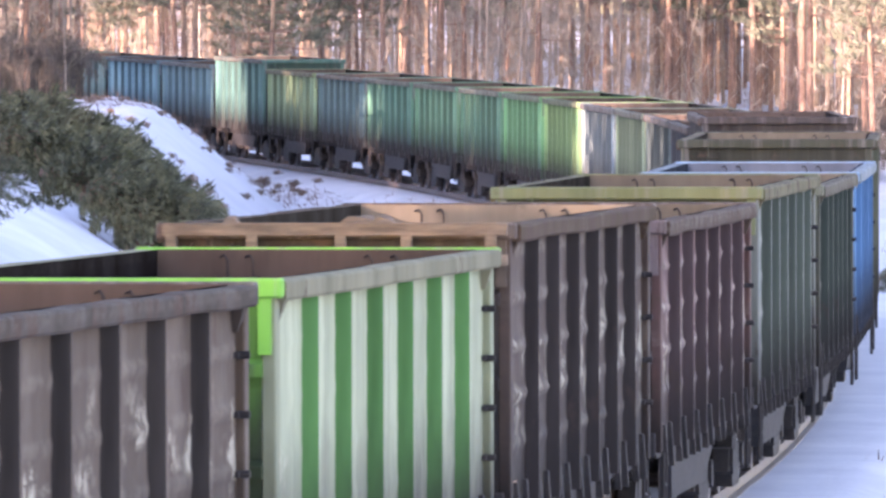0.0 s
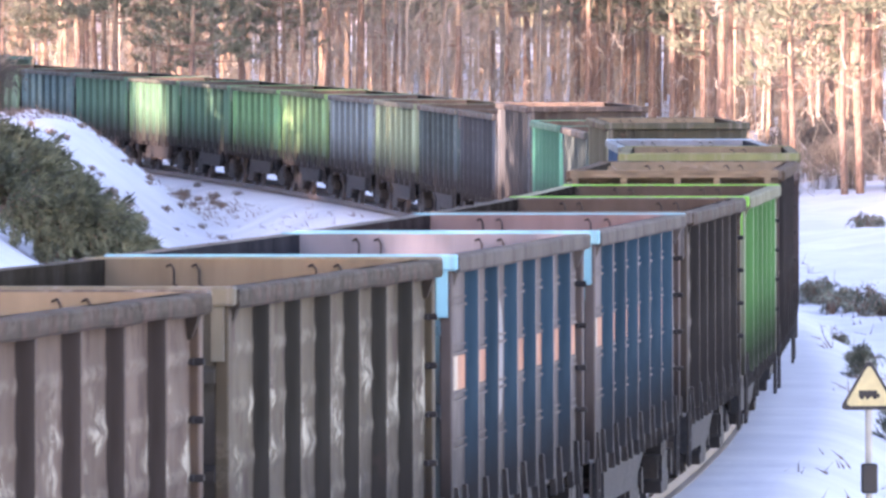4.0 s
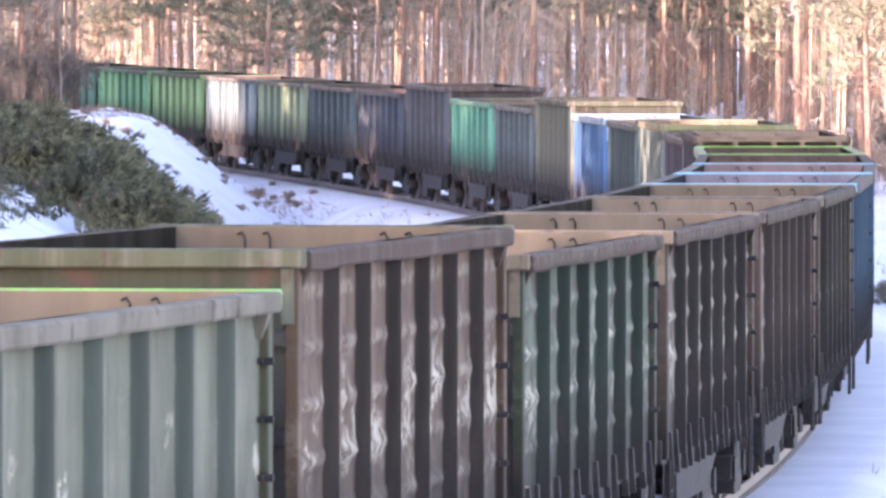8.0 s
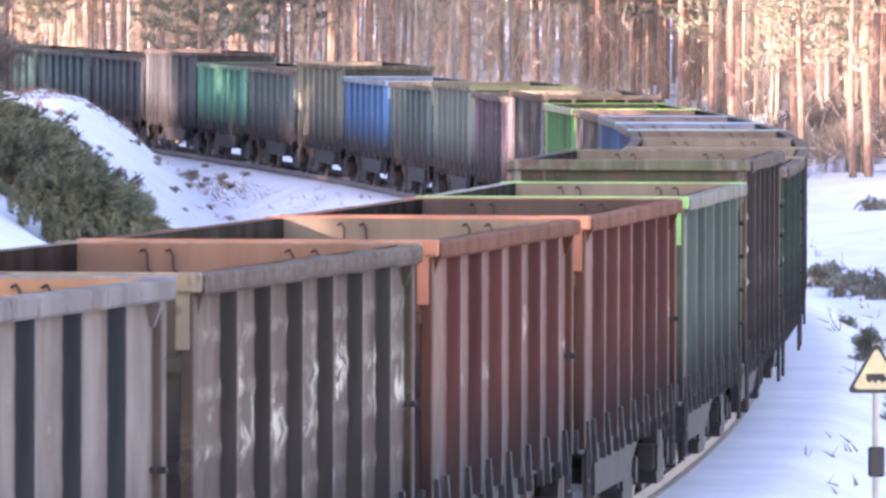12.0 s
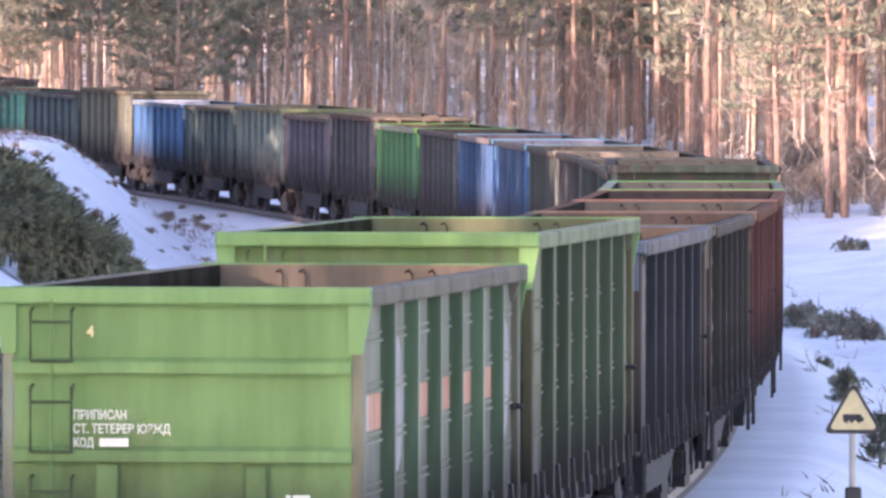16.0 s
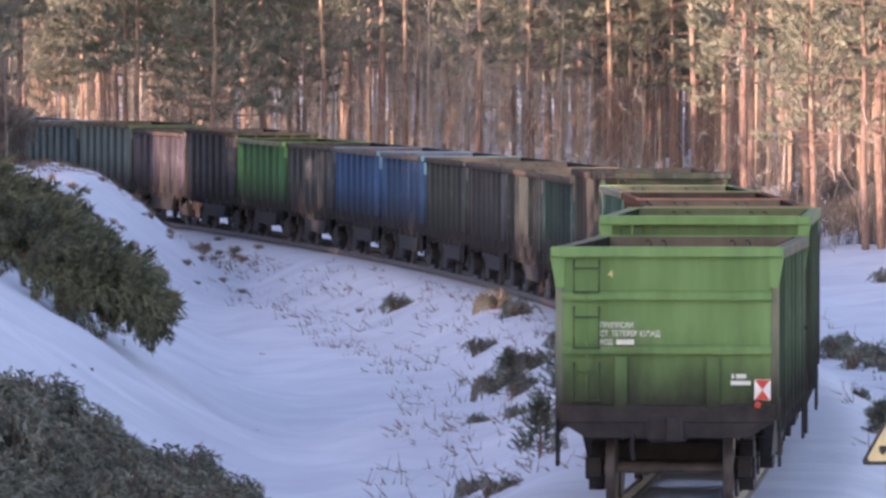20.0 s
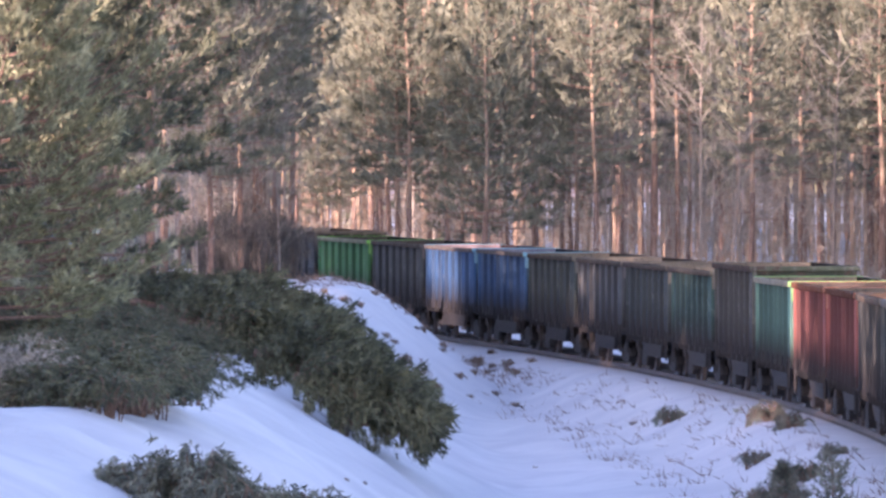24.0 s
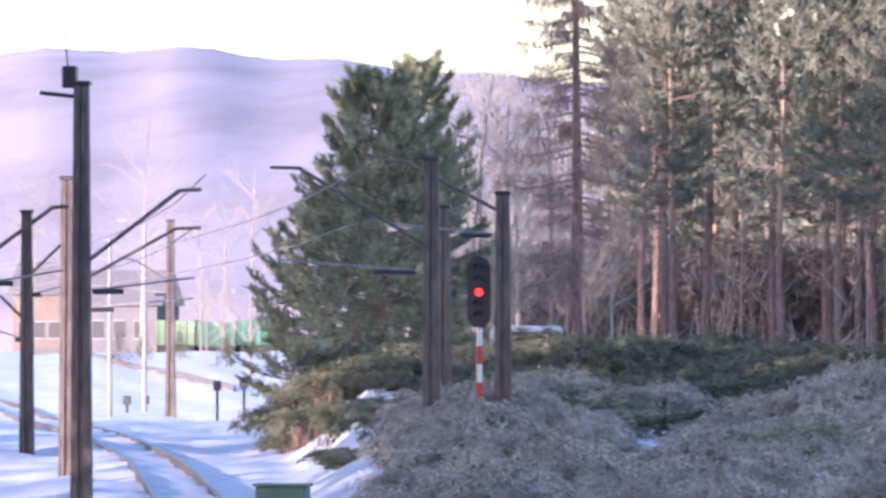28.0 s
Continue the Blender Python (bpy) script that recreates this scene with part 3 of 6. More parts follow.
def make_wagon(k, label, colour, panel=None, rim=None, end=None, inside=None, h=3.48, pressed=False, wear=0.45):
    dent = 0.0 if pressed else 0.034 if wear > 0.53 else 0.020 if wear > 0.3 else 0.006
    key = (h, pressed, dent)
    if key not in TYPES:
        TYPES[key] = wagon_meshes(h, pressed, dent)
    M = TYPES[key]
    rust = (0.10, 0.07, 0.055)
    # the left side's shade is put into a darker, bluer copy of the panel colour
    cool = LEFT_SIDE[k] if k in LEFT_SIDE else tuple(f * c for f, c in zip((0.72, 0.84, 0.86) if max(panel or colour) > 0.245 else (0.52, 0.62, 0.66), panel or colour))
    if panel and max(panel) < 0.245:
        panel, colour = tuple(f * c for f, c in zip((0.74, 0.61, 0.50), panel)), tuple(f * c for f, c in zip((0.80, 0.72, 0.64), colour))
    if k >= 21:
        # from number 21 on: darker, bluer panels and darker ribs
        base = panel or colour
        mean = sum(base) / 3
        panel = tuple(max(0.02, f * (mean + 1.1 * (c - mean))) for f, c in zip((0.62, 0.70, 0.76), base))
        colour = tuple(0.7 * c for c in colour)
    if end and max(end) < 0.4 and k > 2:
        end = tuple(0.55 * c for c in end)
    # shade on the rib flanks is put into a darker rib colour
    c_rib = paint(tuple(0.60 * c for c in colour), wear * 0.7, tuple(0.55 * c for c in rust), tuple(0.75 * c + 0.02 for c in colour), patch=0.0, gloss=0.08)
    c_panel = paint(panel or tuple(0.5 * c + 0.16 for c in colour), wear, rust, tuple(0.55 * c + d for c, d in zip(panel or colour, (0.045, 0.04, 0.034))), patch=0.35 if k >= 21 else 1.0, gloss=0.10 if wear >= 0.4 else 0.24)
    c_post = paint(tuple(0.85 * c for c in panel or tuple(0.5 * c + 0.16 for c in colour)), wear, rust, tuple(0.45 * c + 0.03 for c in panel or colour), patch=0.15, gloss=0.10)
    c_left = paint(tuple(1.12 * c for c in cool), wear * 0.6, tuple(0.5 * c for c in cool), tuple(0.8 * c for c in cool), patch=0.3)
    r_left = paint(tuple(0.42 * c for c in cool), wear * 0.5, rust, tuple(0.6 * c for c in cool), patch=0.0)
    worn = WORN_RIM.get(k, 0.8)
    rim = rim or tuple(0.45 * c + 0.20 for c in colour)
    c_rim = paint(tuple(worn * f * c for f, c in zip((0.72, 0.66, 0.58), rim)), wear * 0.7 + 0.28, rust, tuple(worn * (0.4 * a + 0.6 * c) for a, c in zip((0.24, 0.20, 0.16), rim)), splash=0.0, patch=0.3, streaks=0.2, gloss=0.02)
    c_end = paint(end or colour, wear * 0.75, rust, tuple(0.75 * c for c in end) if end and k < 2 else (0.30, 0.27, 0.25), patch=0.2, streaks=0.25 if k < 2 else 0.55)
    # shade between two wagons is put into darkened end walls
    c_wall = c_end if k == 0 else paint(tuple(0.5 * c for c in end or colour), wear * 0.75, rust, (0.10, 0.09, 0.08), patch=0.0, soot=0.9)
    c_step = paint(tuple(0.38 * c for c in end or colour), 0.2, rust, (0.08, 0.07, 0.06), splash=0.3, patch=0.0)
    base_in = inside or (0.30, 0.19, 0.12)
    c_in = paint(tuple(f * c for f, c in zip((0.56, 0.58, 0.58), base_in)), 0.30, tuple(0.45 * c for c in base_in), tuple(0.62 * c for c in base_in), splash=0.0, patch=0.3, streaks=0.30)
    # side sheets: inside shade is put into a near-black copy of c_in
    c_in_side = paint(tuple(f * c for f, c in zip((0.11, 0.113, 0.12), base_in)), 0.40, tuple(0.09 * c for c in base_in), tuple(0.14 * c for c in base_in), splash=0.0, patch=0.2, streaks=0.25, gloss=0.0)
    car = thing("gondola_wagon", label, "wagon", wagon_pose(k, 0.0), "wagons of the train")
    part("underframe", M["underframe"], car)
    part("floor", M["floor"], car)
    for q in (-1, 1):
        flip = pose(0, 0, 0, 0, 0, 0 if q > 0 else 180)
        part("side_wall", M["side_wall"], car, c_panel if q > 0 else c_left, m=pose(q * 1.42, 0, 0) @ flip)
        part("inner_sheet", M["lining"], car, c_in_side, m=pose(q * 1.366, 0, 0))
        part("side_rim", M["side_rim"], car, c_rim, m=pose(q * 1.44, 0, 0) @ flip)
        for y in RIBS:
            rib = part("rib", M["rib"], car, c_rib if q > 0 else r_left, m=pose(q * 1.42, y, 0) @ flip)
            # right-hand outer rib faces get the paler panel colour, as if catching light
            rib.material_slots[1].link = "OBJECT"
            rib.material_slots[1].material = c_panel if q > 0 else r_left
        if pressed:
            for y0, y1 in zip([-HALF + 0.16] + RIBS, RIBS + [HALF - 0.16]):
                for band in M["swage"]:
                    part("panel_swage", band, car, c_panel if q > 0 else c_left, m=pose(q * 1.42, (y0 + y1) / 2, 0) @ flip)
        for y in (-HALF + 0.11, HALF - 0.11):
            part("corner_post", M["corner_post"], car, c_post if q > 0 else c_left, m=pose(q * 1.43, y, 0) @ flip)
        if q > 0 and k < 21:
            for y in (-HALF + 0.32, HALF - 0.32):
                part("tie_plate", M["tie_plate"], car, c_rim, m=pose(q * 1.42, y, 0))
            for pin in M["hinge"][1:2] if k < 6 else M["hinge"]:
                part("hinge", pin, car, m=pose(q * 1.42, HALF - 0.26, 0))
        for y in (-HALF + 0.5, HALF - 0.5):
            part("step", M["step"], car, m=pose(q * 1.50, y, 0))
    for e in (-1, 1):
        turn = pose(0, e * (HALF - 0.04), 0, 0, 0, 0 if e < 0 else 180)
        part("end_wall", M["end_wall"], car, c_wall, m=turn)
        part("inner_end_sheet", M["end_lining"], car, c_in, m=pose(0, e * (HALF - 0.119), 0))
        part("end_rim", M["flared_end_rim" if k < 2 else "end_rim"], car, c_end, m=turn)
        for beam in M["end_beam"]:
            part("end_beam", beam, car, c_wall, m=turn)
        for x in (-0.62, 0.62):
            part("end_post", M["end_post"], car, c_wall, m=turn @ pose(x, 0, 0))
        part("buffer_beam", M["buffer_beam"], car, m=turn)
        part("coupler", M["coupler"], car, m=turn)
        ladder = turn @ pose(-1.08, 0, 0)
        part("ladder_rail", M["ladder_rail"], car, c_end, m=ladder)
        for loop in M["step_loop"]:
            part("step_loop", loop, car, c_step, m=ladder)
        for rung in M["rung"]:
            part("rung", rung, car, c_step, m=ladder)
        bogie = part("bogie", M["bolster"], car, m=pose(0, e * 4.26, 0))
        for q in (-1, 1):
            part("sideframe", M["sideframe"], bogie, m=pose(q * 1.02, 0, 0, 0, 0, 0 if q > 0 else 180))
            w = part("wheelset", M["wheelset"], bogie, m=pose(0, q * 0.925, 0.475))
            if k < 2:
                turning.append(w)
    for x in (-0.72, -0.50, 0.52, 0.74):
        part("lashing_hook", M["hook"], car, m=pose(x, HALF - 0.13, h - 0.07))
    moving.append((car, k))
    return car


GRN = (0.10, 0.172, 0.082)
LIME = (0.145, 0.28, 0.09)
BLUE = (0.042, 0.125, 0.205)
RED = (0.165, 0.058, 0.045)
OLIVE = (0.17, 0.18, 0.10)
MINT = (0.16, 0.215, 0.16)
MAUVE = (0.24, 0.17, 0.18)
# number from the rear: label, paint of ribs, panels, rim, ends, inside, height, pressed panels, wear
TAN_IN, DARK_IN, RED_IN = (0.36, 0.285, 0.20), (0.16, 0.11, 0.085), (0.33, 0.195, 0.13)
# the pale panels of 0, 1, 12 and 13 include a painted sky sheen
WAGONS = [
    ("bright green gondola wagon with graffiti and a red-white tail board", GRN, (0.25, 0.258, 0.165), (0.31, 0.30, 0.235), LIME, TAN_IN, 3.48, True, 0.15),
    ("bright green gondola wagon with pale green side panels", (0.088, 0.145, 0.078), (0.20, 0.232, 0.14), (0.34, 0.40, 0.25), LIME, (0.26, 0.28, 0.13), 3.76, True, 0.12),
    ("blue-grey gondola wagon with a rusty orange inside", (0.042, 0.05, 0.058), (0.175, 0.168, 0.152), (0.24, 0.235, 0.23), (0.16, 0.18, 0.20), (0.45, 0.27, 0.16), 3.48, False, 0.2),
    ("dark grey weathered gondola wagon", (0.05, 0.046, 0.036), (0.14, 0.122, 0.098), (0.24, 0.20, 0.16), (0.32, 0.27, 0.16), RED_IN, 3.48, False, 0.5),
    ("red-brown gondola wagon with orange ends", RED, (0.225, 0.112, 0.082), (0.40, 0.15, 0.075), (0.40, 0.155, 0.075), TAN_IN, 3.48, False, 0.2),
    ("red-brown gondola wagon with orange ends and a sooty inside", RED, (0.225, 0.112, 0.082), (0.40, 0.15, 0.075), (0.40, 0.155, 0.075), DARK_IN, 3.48, False, 0.2),
    ("pale mint green gondola wagon with a bright green end", (0.15, 0.215, 0.18), MINT, (0.36, 0.36, 0.30), (0.25, 0.55, 0.14), TAN_IN, 3.48, False, 0.25),
    ("tall dark gondola wagon with peeling grey-brown paint and an olive end", (0.06, 0.053, 0.043), (0.18, 0.145, 0.108), (0.20, 0.17, 0.14), (0.16, 0.19, 0.115), TAN_IN, 3.75, False, 0.62),
    ("dark green gondola wagon with peeling paint", (0.036, 0.066, 0.05), (0.09, 0.155, 0.115), (0.20, 0.17, 0.13), (0.30, 0.24, 0.14), TAN_IN, 3.48, False, 0.56),
    ("dark gondola wagon with whitish worn patches", (0.05, 0.05, 0.042), (0.14, 0.14, 0.112), (0.20, 0.17, 0.14), (0.36, 0.27, 0.15), TAN_IN, 3.48, False, 0.66),
    ("brown-grey weathered gondola wagon", (0.085, 0.068, 0.058), (0.175, 0.147, 0.125), (0.19, 0.16, 0.13), (0.20, 0.16, 0.12), TAN_IN, 3.48, False, 0.5),
    ("dark olive grey gondola wagon", (0.055, 0.055, 0.043), (0.15, 0.147, 0.112), (0.20, 0.18, 0.15), (0.28, 0.25, 0.16), TAN_IN, 3.48, False, 0.5),
    ("blue gondola wagon with a pale blue rim", BLUE, (0.205, 0.20, 0.215), (0.27, 0.25, 0.24), (0.20, 0.46, 0.52), (0.36, 0.34, 0.40), 3.48, True, 0.2),
    ("blue gondola wagon with white and orange graffiti panels", BLUE, (0.215, 0.205, 0.22), (0.27, 0.25, 0.24), (0.20, 0.46, 0.52), (0.38, 0.26, 0.26), 3.48, True, 0.2),
    ("dark grey weathered gondola wagon", (0.055, 0.05, 0.045), (0.15, 0.136, 0.118), (0.20, 0.18, 0.16), (0.16, 0.14, 0.12), DARK_IN, 3.48, False, 0.42),
    ("bright green gondola wagon with cream corner posts", (0.10, 0.30, 0.08), (0.33, 0.37, 0.23), (0.40, 0.42, 0.30), (0.22, 0.62, 0.07), DARK_IN, 3.48, False, 0.12),
    ("tall dark gondola wagon with boards along its top", (0.045, 0.038, 0.036), (0.115, 0.10, 0.094), (0.24, 0.18, 0.12), (0.17, 0.125, 0.085), TAN_IN, 3.67, False, 0.55),
    ("mauve gondola wagon with peeling paint", (0.10, 0.07, 0.075), MAUVE, (0.26, 0.21, 0.18), (0.24, 0.18, 0.17), TAN_IN, 3.48, False, 0.6),
    ("tall grey-green gondola wagon with a yellow-green end", (0.10, 0.13, 0.095), (0.24, 0.26, 0.21), (0.30, 0.30, 0.19), (0.29, 0.33, 0.14), TAN_IN, 3.64, False, 0.35),
    ("dark green gondola wagon with ribbed steel sides", (0.055, 0.09, 0.075), (0.15, 0.19, 0.16), (0.25, 0.25, 0.20), (0.30, 0.32, 0.20), TAN_IN, 3.48, False, 0.45),
    ("blue gondola wagon with a pale blue rim", (0.08, 0.22, 0.42), (0.16, 0.33, 0.52), (0.34, 0.44, 0.52), (0.30, 0.48, 0.62), (0.30, 0.33, 0.40), 3.48, False, 0.2),
    ("tall olive gondola wagon with a worn top", OLIVE, (0.28, 0.25, 0.17), (0.20, 0.18, 0.12), (0.12, 0.13, 0.08), TAN_IN, 3.82, False, 0.45),
    ("grey-green weathered gondola wagon", (0.11, 0.14, 0.12), (0.20, 0.23, 0.20), None, None, DARK_IN, 3.48, False, 0.45),
    ("teal green gondola wagon with ribbed steel sides", (0.10, 0.36, 0.22), (0.14, 0.42, 0.27), (0.2, 0.38, 0.28), None, DARK_IN, 3.48, False, 0.2),
    ("tall dark grey gondola wagon", (0.12, 0.11, 0.11), (0.20, 0.18, 0.17), None, None, DARK_IN, 3.82, False, 0.45),
    ("dark grey gondola wagon with ribbed steel sides", (0.09, 0.09, 0.10), (0.15, 0.15, 0.16), None, None, DARK_IN, 3.48, False, 0.45),
    ("dark grey-green gondola wagon", (0.09, 0.11, 0.105), (0.14, 0.18, 0.165), None, None, DARK_IN, 3.48, False, 0.4),
    ("pale yellow-green gondola wagon", (0.30, 0.36, 0.20), (0.38, 0.43, 0.26), None, None, DARK_IN, 3.48, False, 0.3),
    ("pale grey gondola wagon with ribbed steel sides", (0.20, 0.24, 0.24), (0.30, 0.33, 0.32), None, None, DARK_IN, 3.48, False, 0.35),
    ("yellow-green gondola wagon with ribbed steel sides", (0.26, 0.46, 0.14), (0.34, 0.50, 0.20), None, None, DARK_IN, 3.48, False, 0.2),
    ("green gondola wagon with ribbed steel sides", (0.16, 0.40, 0.14), (0.22, 0.46, 0.20), None, None, DARK_IN, 3.48, False, 0.2),
    ("green gondola wagon with ribbed steel sides", (0.12, 0.27, 0.15), (0.16, 0.32, 0.19), None, None, DARK_IN, 3.48, False, 0.25),
    ("green gondola wagon with a bright green patch", (0.12, 0.27, 0.15), (0.18, 0.34, 0.19), None, None, DARK_IN, 3.48, False, 0.25),
    ("green gondola wagon with ribbed steel sides", (0.11, 0.26, 0.16), (0.15, 0.31, 0.20), None, None, DARK_IN, 3.48, False, 0.25),
    ("grey-teal gondola wagon with ribbed steel sides", (0.12, 0.20, 0.19), (0.17, 0.26, 0.24), None, None, DARK_IN, 3.48, False, 0.35),
    ("pale yellow-green gondola wagon", (0.34, 0.46, 0.20), (0.42, 0.52, 0.28), None, None, DARK_IN, 3.48, False, 0.25),
    ("tall dark teal gondola wagon", (0.10, 0.24, 0.19), (0.15, 0.29, 0.24), None, None, DARK_IN, 3.82, False, 0.3),
    ("pale blue-green gondola wagon with faded paint", (0.10, 0.22, 0.26), (0.22, 0.36, 0.38), None, None, DARK_IN, 3.48, False, 0.3),
    ("pale blue-green gondola wagon with faded paint", (0.10, 0.22, 0.26), (0.20, 0.35, 0.38), None, None, DARK_IN, 3.48, False, 0.3),
    ("grey-green gondola wagon with ribbed steel sides", (0.15, 0.22, 0.18), (0.20, 0.28, 0.23), None, None, DARK_IN, 3.48, False, 0.3),
    ("green gondola wagon with ribbed steel sides", (0.12, 0.28, 0.15), (0.18, 0.33, 0.20), None, None, DARK_IN, 3.48, False, 0.3),
]
cars = []
for k, (label, *rest) in enumerate(WAGONS):
    cars.append(make_wagon(k, label, *rest))


# ---- plants ----
def fan(v, f, c, size, rng, n=9, slim=0.09, up=0.2):
    """A tuft of pointed blades about the place c."""
    for _ in range(n):
        d = rng.normal(size=3)
        d[2] += up
        d /= np.linalg.norm(d)
        w = np.cross(d, rng.normal(size=3))
        w = w / np.linalg.norm(w) * size * slim
        b = c - d * size * 0.30
        i = len(v)
        v += [tuple(b + w), tuple(c + d * size * 0.70), tuple(b - w)]
        f.append((i, i + 1, i + 2))


def plumes(rng, at_, way, size, n=8, slim=0.05, spread=0.45):
    """Needled shoots: at each place, n pointed blades set along the way that the shoot grows."""
    at_, way = np.asarray(at_, float), np.asarray(way, float)
    way = way / np.maximum(np.linalg.norm(way, axis=1, keepdims=True), 1e-6)
    c, d = np.repeat(at_, n, 0), np.repeat(way, n, 0)
    s = np.repeat(np.broadcast_to(np.asarray(size, float), (len(at_),)), n)[:, None]
    e = d + spread * rng.normal(size=d.shape)
    e /= np.linalg.norm(e, axis=1, keepdims=True)
    b = c + d * s * (rng.random((len(c), 1)) * 0.7 - 0.2)
    w = np.cross(e, rng.normal(size=d.shape))
    w *= s * slim / np.maximum(np.linalg.norm(w, axis=1, keepdims=True), 1e-6)
    v = np.stack([b + w, b + e * s * 0.62, b - w], 1).reshape(-1, 3)
    return v, np.arange(len(v)).reshape(-1, 3)


def raw(name, v, f, mat):
    me = bpy.data.meshes.new(name)
    me.from_pydata(v if isinstance(v, list) else v.tolist(), [], f if isinstance(f, list) else f.tolist())
    me.materials.append(mat)
    return me


def pine_parts(seed, height, crown_from, spread, tufts, size, low_limbs=True, lush=1.0, thin=0.0):
    """A pine: a bare trunk that turns red above, dead stubs, limbs, and a crown of needle tufts."""
    rng = np.random.default_rng(seed)
    lean = rng.normal(size=2) * 0.012 * height
    r0 = 0.0062 * height + 0.045

    def axis(h):
        q = h / height
        return np.array([lean[0] * q * q + 0.05 * math.sin(h * 0.7 + seed), lean[1] * q * q, h])

    cut = height * 0.34
    lo = Shape().tube([tuple(axis(h)) for h in np.linspace(-0.6, cut, 6)], [r0 * (1.12 - 0.30 * i / 5) for i in range(6)], 8)
    hi = Shape().tube([tuple(axis(h)) for h in np.linspace(cut, height * 0.97, 9)], [r0 * (0.82 - 0.75 * i / 8) for i in range(9)], 7)
    limbs = Shape()
    n_limb = 40 if tufts < 1000 else 78
    per = max(4, tufts // n_limb)
    up = np.array([0.0, 0.0, 1.0])
    spots_, ways = [], []
    for i in range(n_limb):
        q = (i + rng.random()) / n_limb
        h = height * (crown_from + (1 - crown_from) * q)
        a = i * 2.4 + rng.random() * 0.9
        reach = spread * (0.10 + 0.90 * math.sin(min(1.0, (1.04 - q) * 1.2) * 1.57)) * (0.62 + 0.5 * rng.random())
        rise = reach * (0.05 + 0.75 * q) - 0.1
        p0 = axis(h)
        out = np.array([math.cos(a), math.sin(a), 0.0])
        side = np.array([-math.sin(a), math.cos(a), 0.0])
        p1 = p0 + out * reach * 0.55 + up * rise * 0.25
        p2 = p0 + out * reach + up * (rise + 0.10 * reach)
        limbs.tube([tuple(p0), tuple(p1), tuple(p2)], [0.018 + 0.008 * reach, 0.02, 0.008], 4, False)
        # sprays that spread flat to both sides of the limb and turn up at their tips
        g = 0.28 + 0.75 * rng.random(per) ** 0.75
        hand = np.where(rng.random(per) < 0.5, -1.0, 1.0)
        wide = reach * 0.46 * lush * (1.12 - g) + 0.16
        far = rng.random(per)
        base = np.where((g < 0.55)[:, None], p0 + (p1 - p0) * (g / 0.55)[:, None], p1 + (p2 - p1) * ((g - 0.55) / 0.45)[:, None])
        c = base + side * (hand * wide * far)[:, None] + out * (0.35 * wide * far)[:, None] + up * (0.16 * wide * far + 0.10 * reach * (rng.random(per) - 0.35))[:, None]
        d = out * 0.45 + side * (hand * 0.35)[:, None] + up * (0.30 + 0.85 * q) + rng.normal(size=(per, 3)) * 0.22
        if thin:
            keep = ~((c[:, 2] < thin * height) & (np.abs(c[:, 0]) < 0.30) & (c[:, 1] < 0.3))
            c, d = c[keep], d[keep]
        spots_.append(c)
        ways.append(d)
        if tufts >= 1000:
            for k in range(0, len(c), 6):
                limbs.tube([tuple(p0 + (c[k] - p0) * 0.62 - up * 0.05), tuple(c[k])], [0.012, 0.005], 3, False)
    spots_, ways = np.concatenate(spots_), np.concatenate(ways)
    v, f = plumes(rng, spots_, ways, size * (0.85 + 0.6 * rng.random(len(spots_))), 9, 0.062, 0.42)
    if low_limbs:
        for i in range(9):
            h = height * (0.22 + (crown_from - 0.18) * rng.random())
            a, reach = rng.random() * 6.283, 0.5 + 1.3 * rng.random()
            p0 = axis(h)
            limbs.tube([tuple(p0), tuple(p0 + np.array([math.cos(a) * reach, math.sin(a) * reach, -0.1 + 0.3 * rng.random()]))], [0.025, 0.008], 4, False)
    return lo, hi, limbs, v, f


def make_pine(seed, height, crown_from, spread, tufts, size, label, needle=None, lush=1.0, group="", thin=0.0, bark=None):
    lo, hi, limbs, v, f = pine_parts(seed, height, crown_from, spread, tufts, size, True, lush, thin)
    tree = thing("pine_tree", label, "tree", group=group)
    part("trunk", lo.mesh("trunk", BARK_ORANGE if thin else BARK_GREY, True), tree)
    part("upper_trunk", hi.mesh("upper_trunk", bark or (BARK_ORANGE if thin else BARK_RED), True), tree, None, "" if bark else "orange-red upper bark")
    part("branchwork", limbs.mesh("branchwork", BARK_GREY), tree, kind="stuff")
    part("crown", raw("crown", v, f, needle or NEEDLE), tree, kind="stuff")
    return tree


def twig_fork(sh, rng, p, d, length, r, depth):
    q = p + d * length * 0.5 + rng.normal(size=3) * 0.04 * length
    e = p + d * length
    sh.tube([tuple(p), tuple(q), tuple(e)], [r, r * 0.8, r * 0.55], 4 if depth > 1 else 3, False)
    if depth == 0:
        return
    for _ in range(3):
        n = d + rng.normal(size=3) * 0.42
        n[2] += 0.15
        n /= np.linalg.norm(n)
        g = 0.45 + 0.55 * rng.random()
        twig_fork(sh, rng, p + (e - p) * g, n, length * (0.5 + 0.25 * rng.random()), r * 0.5, depth - 1)


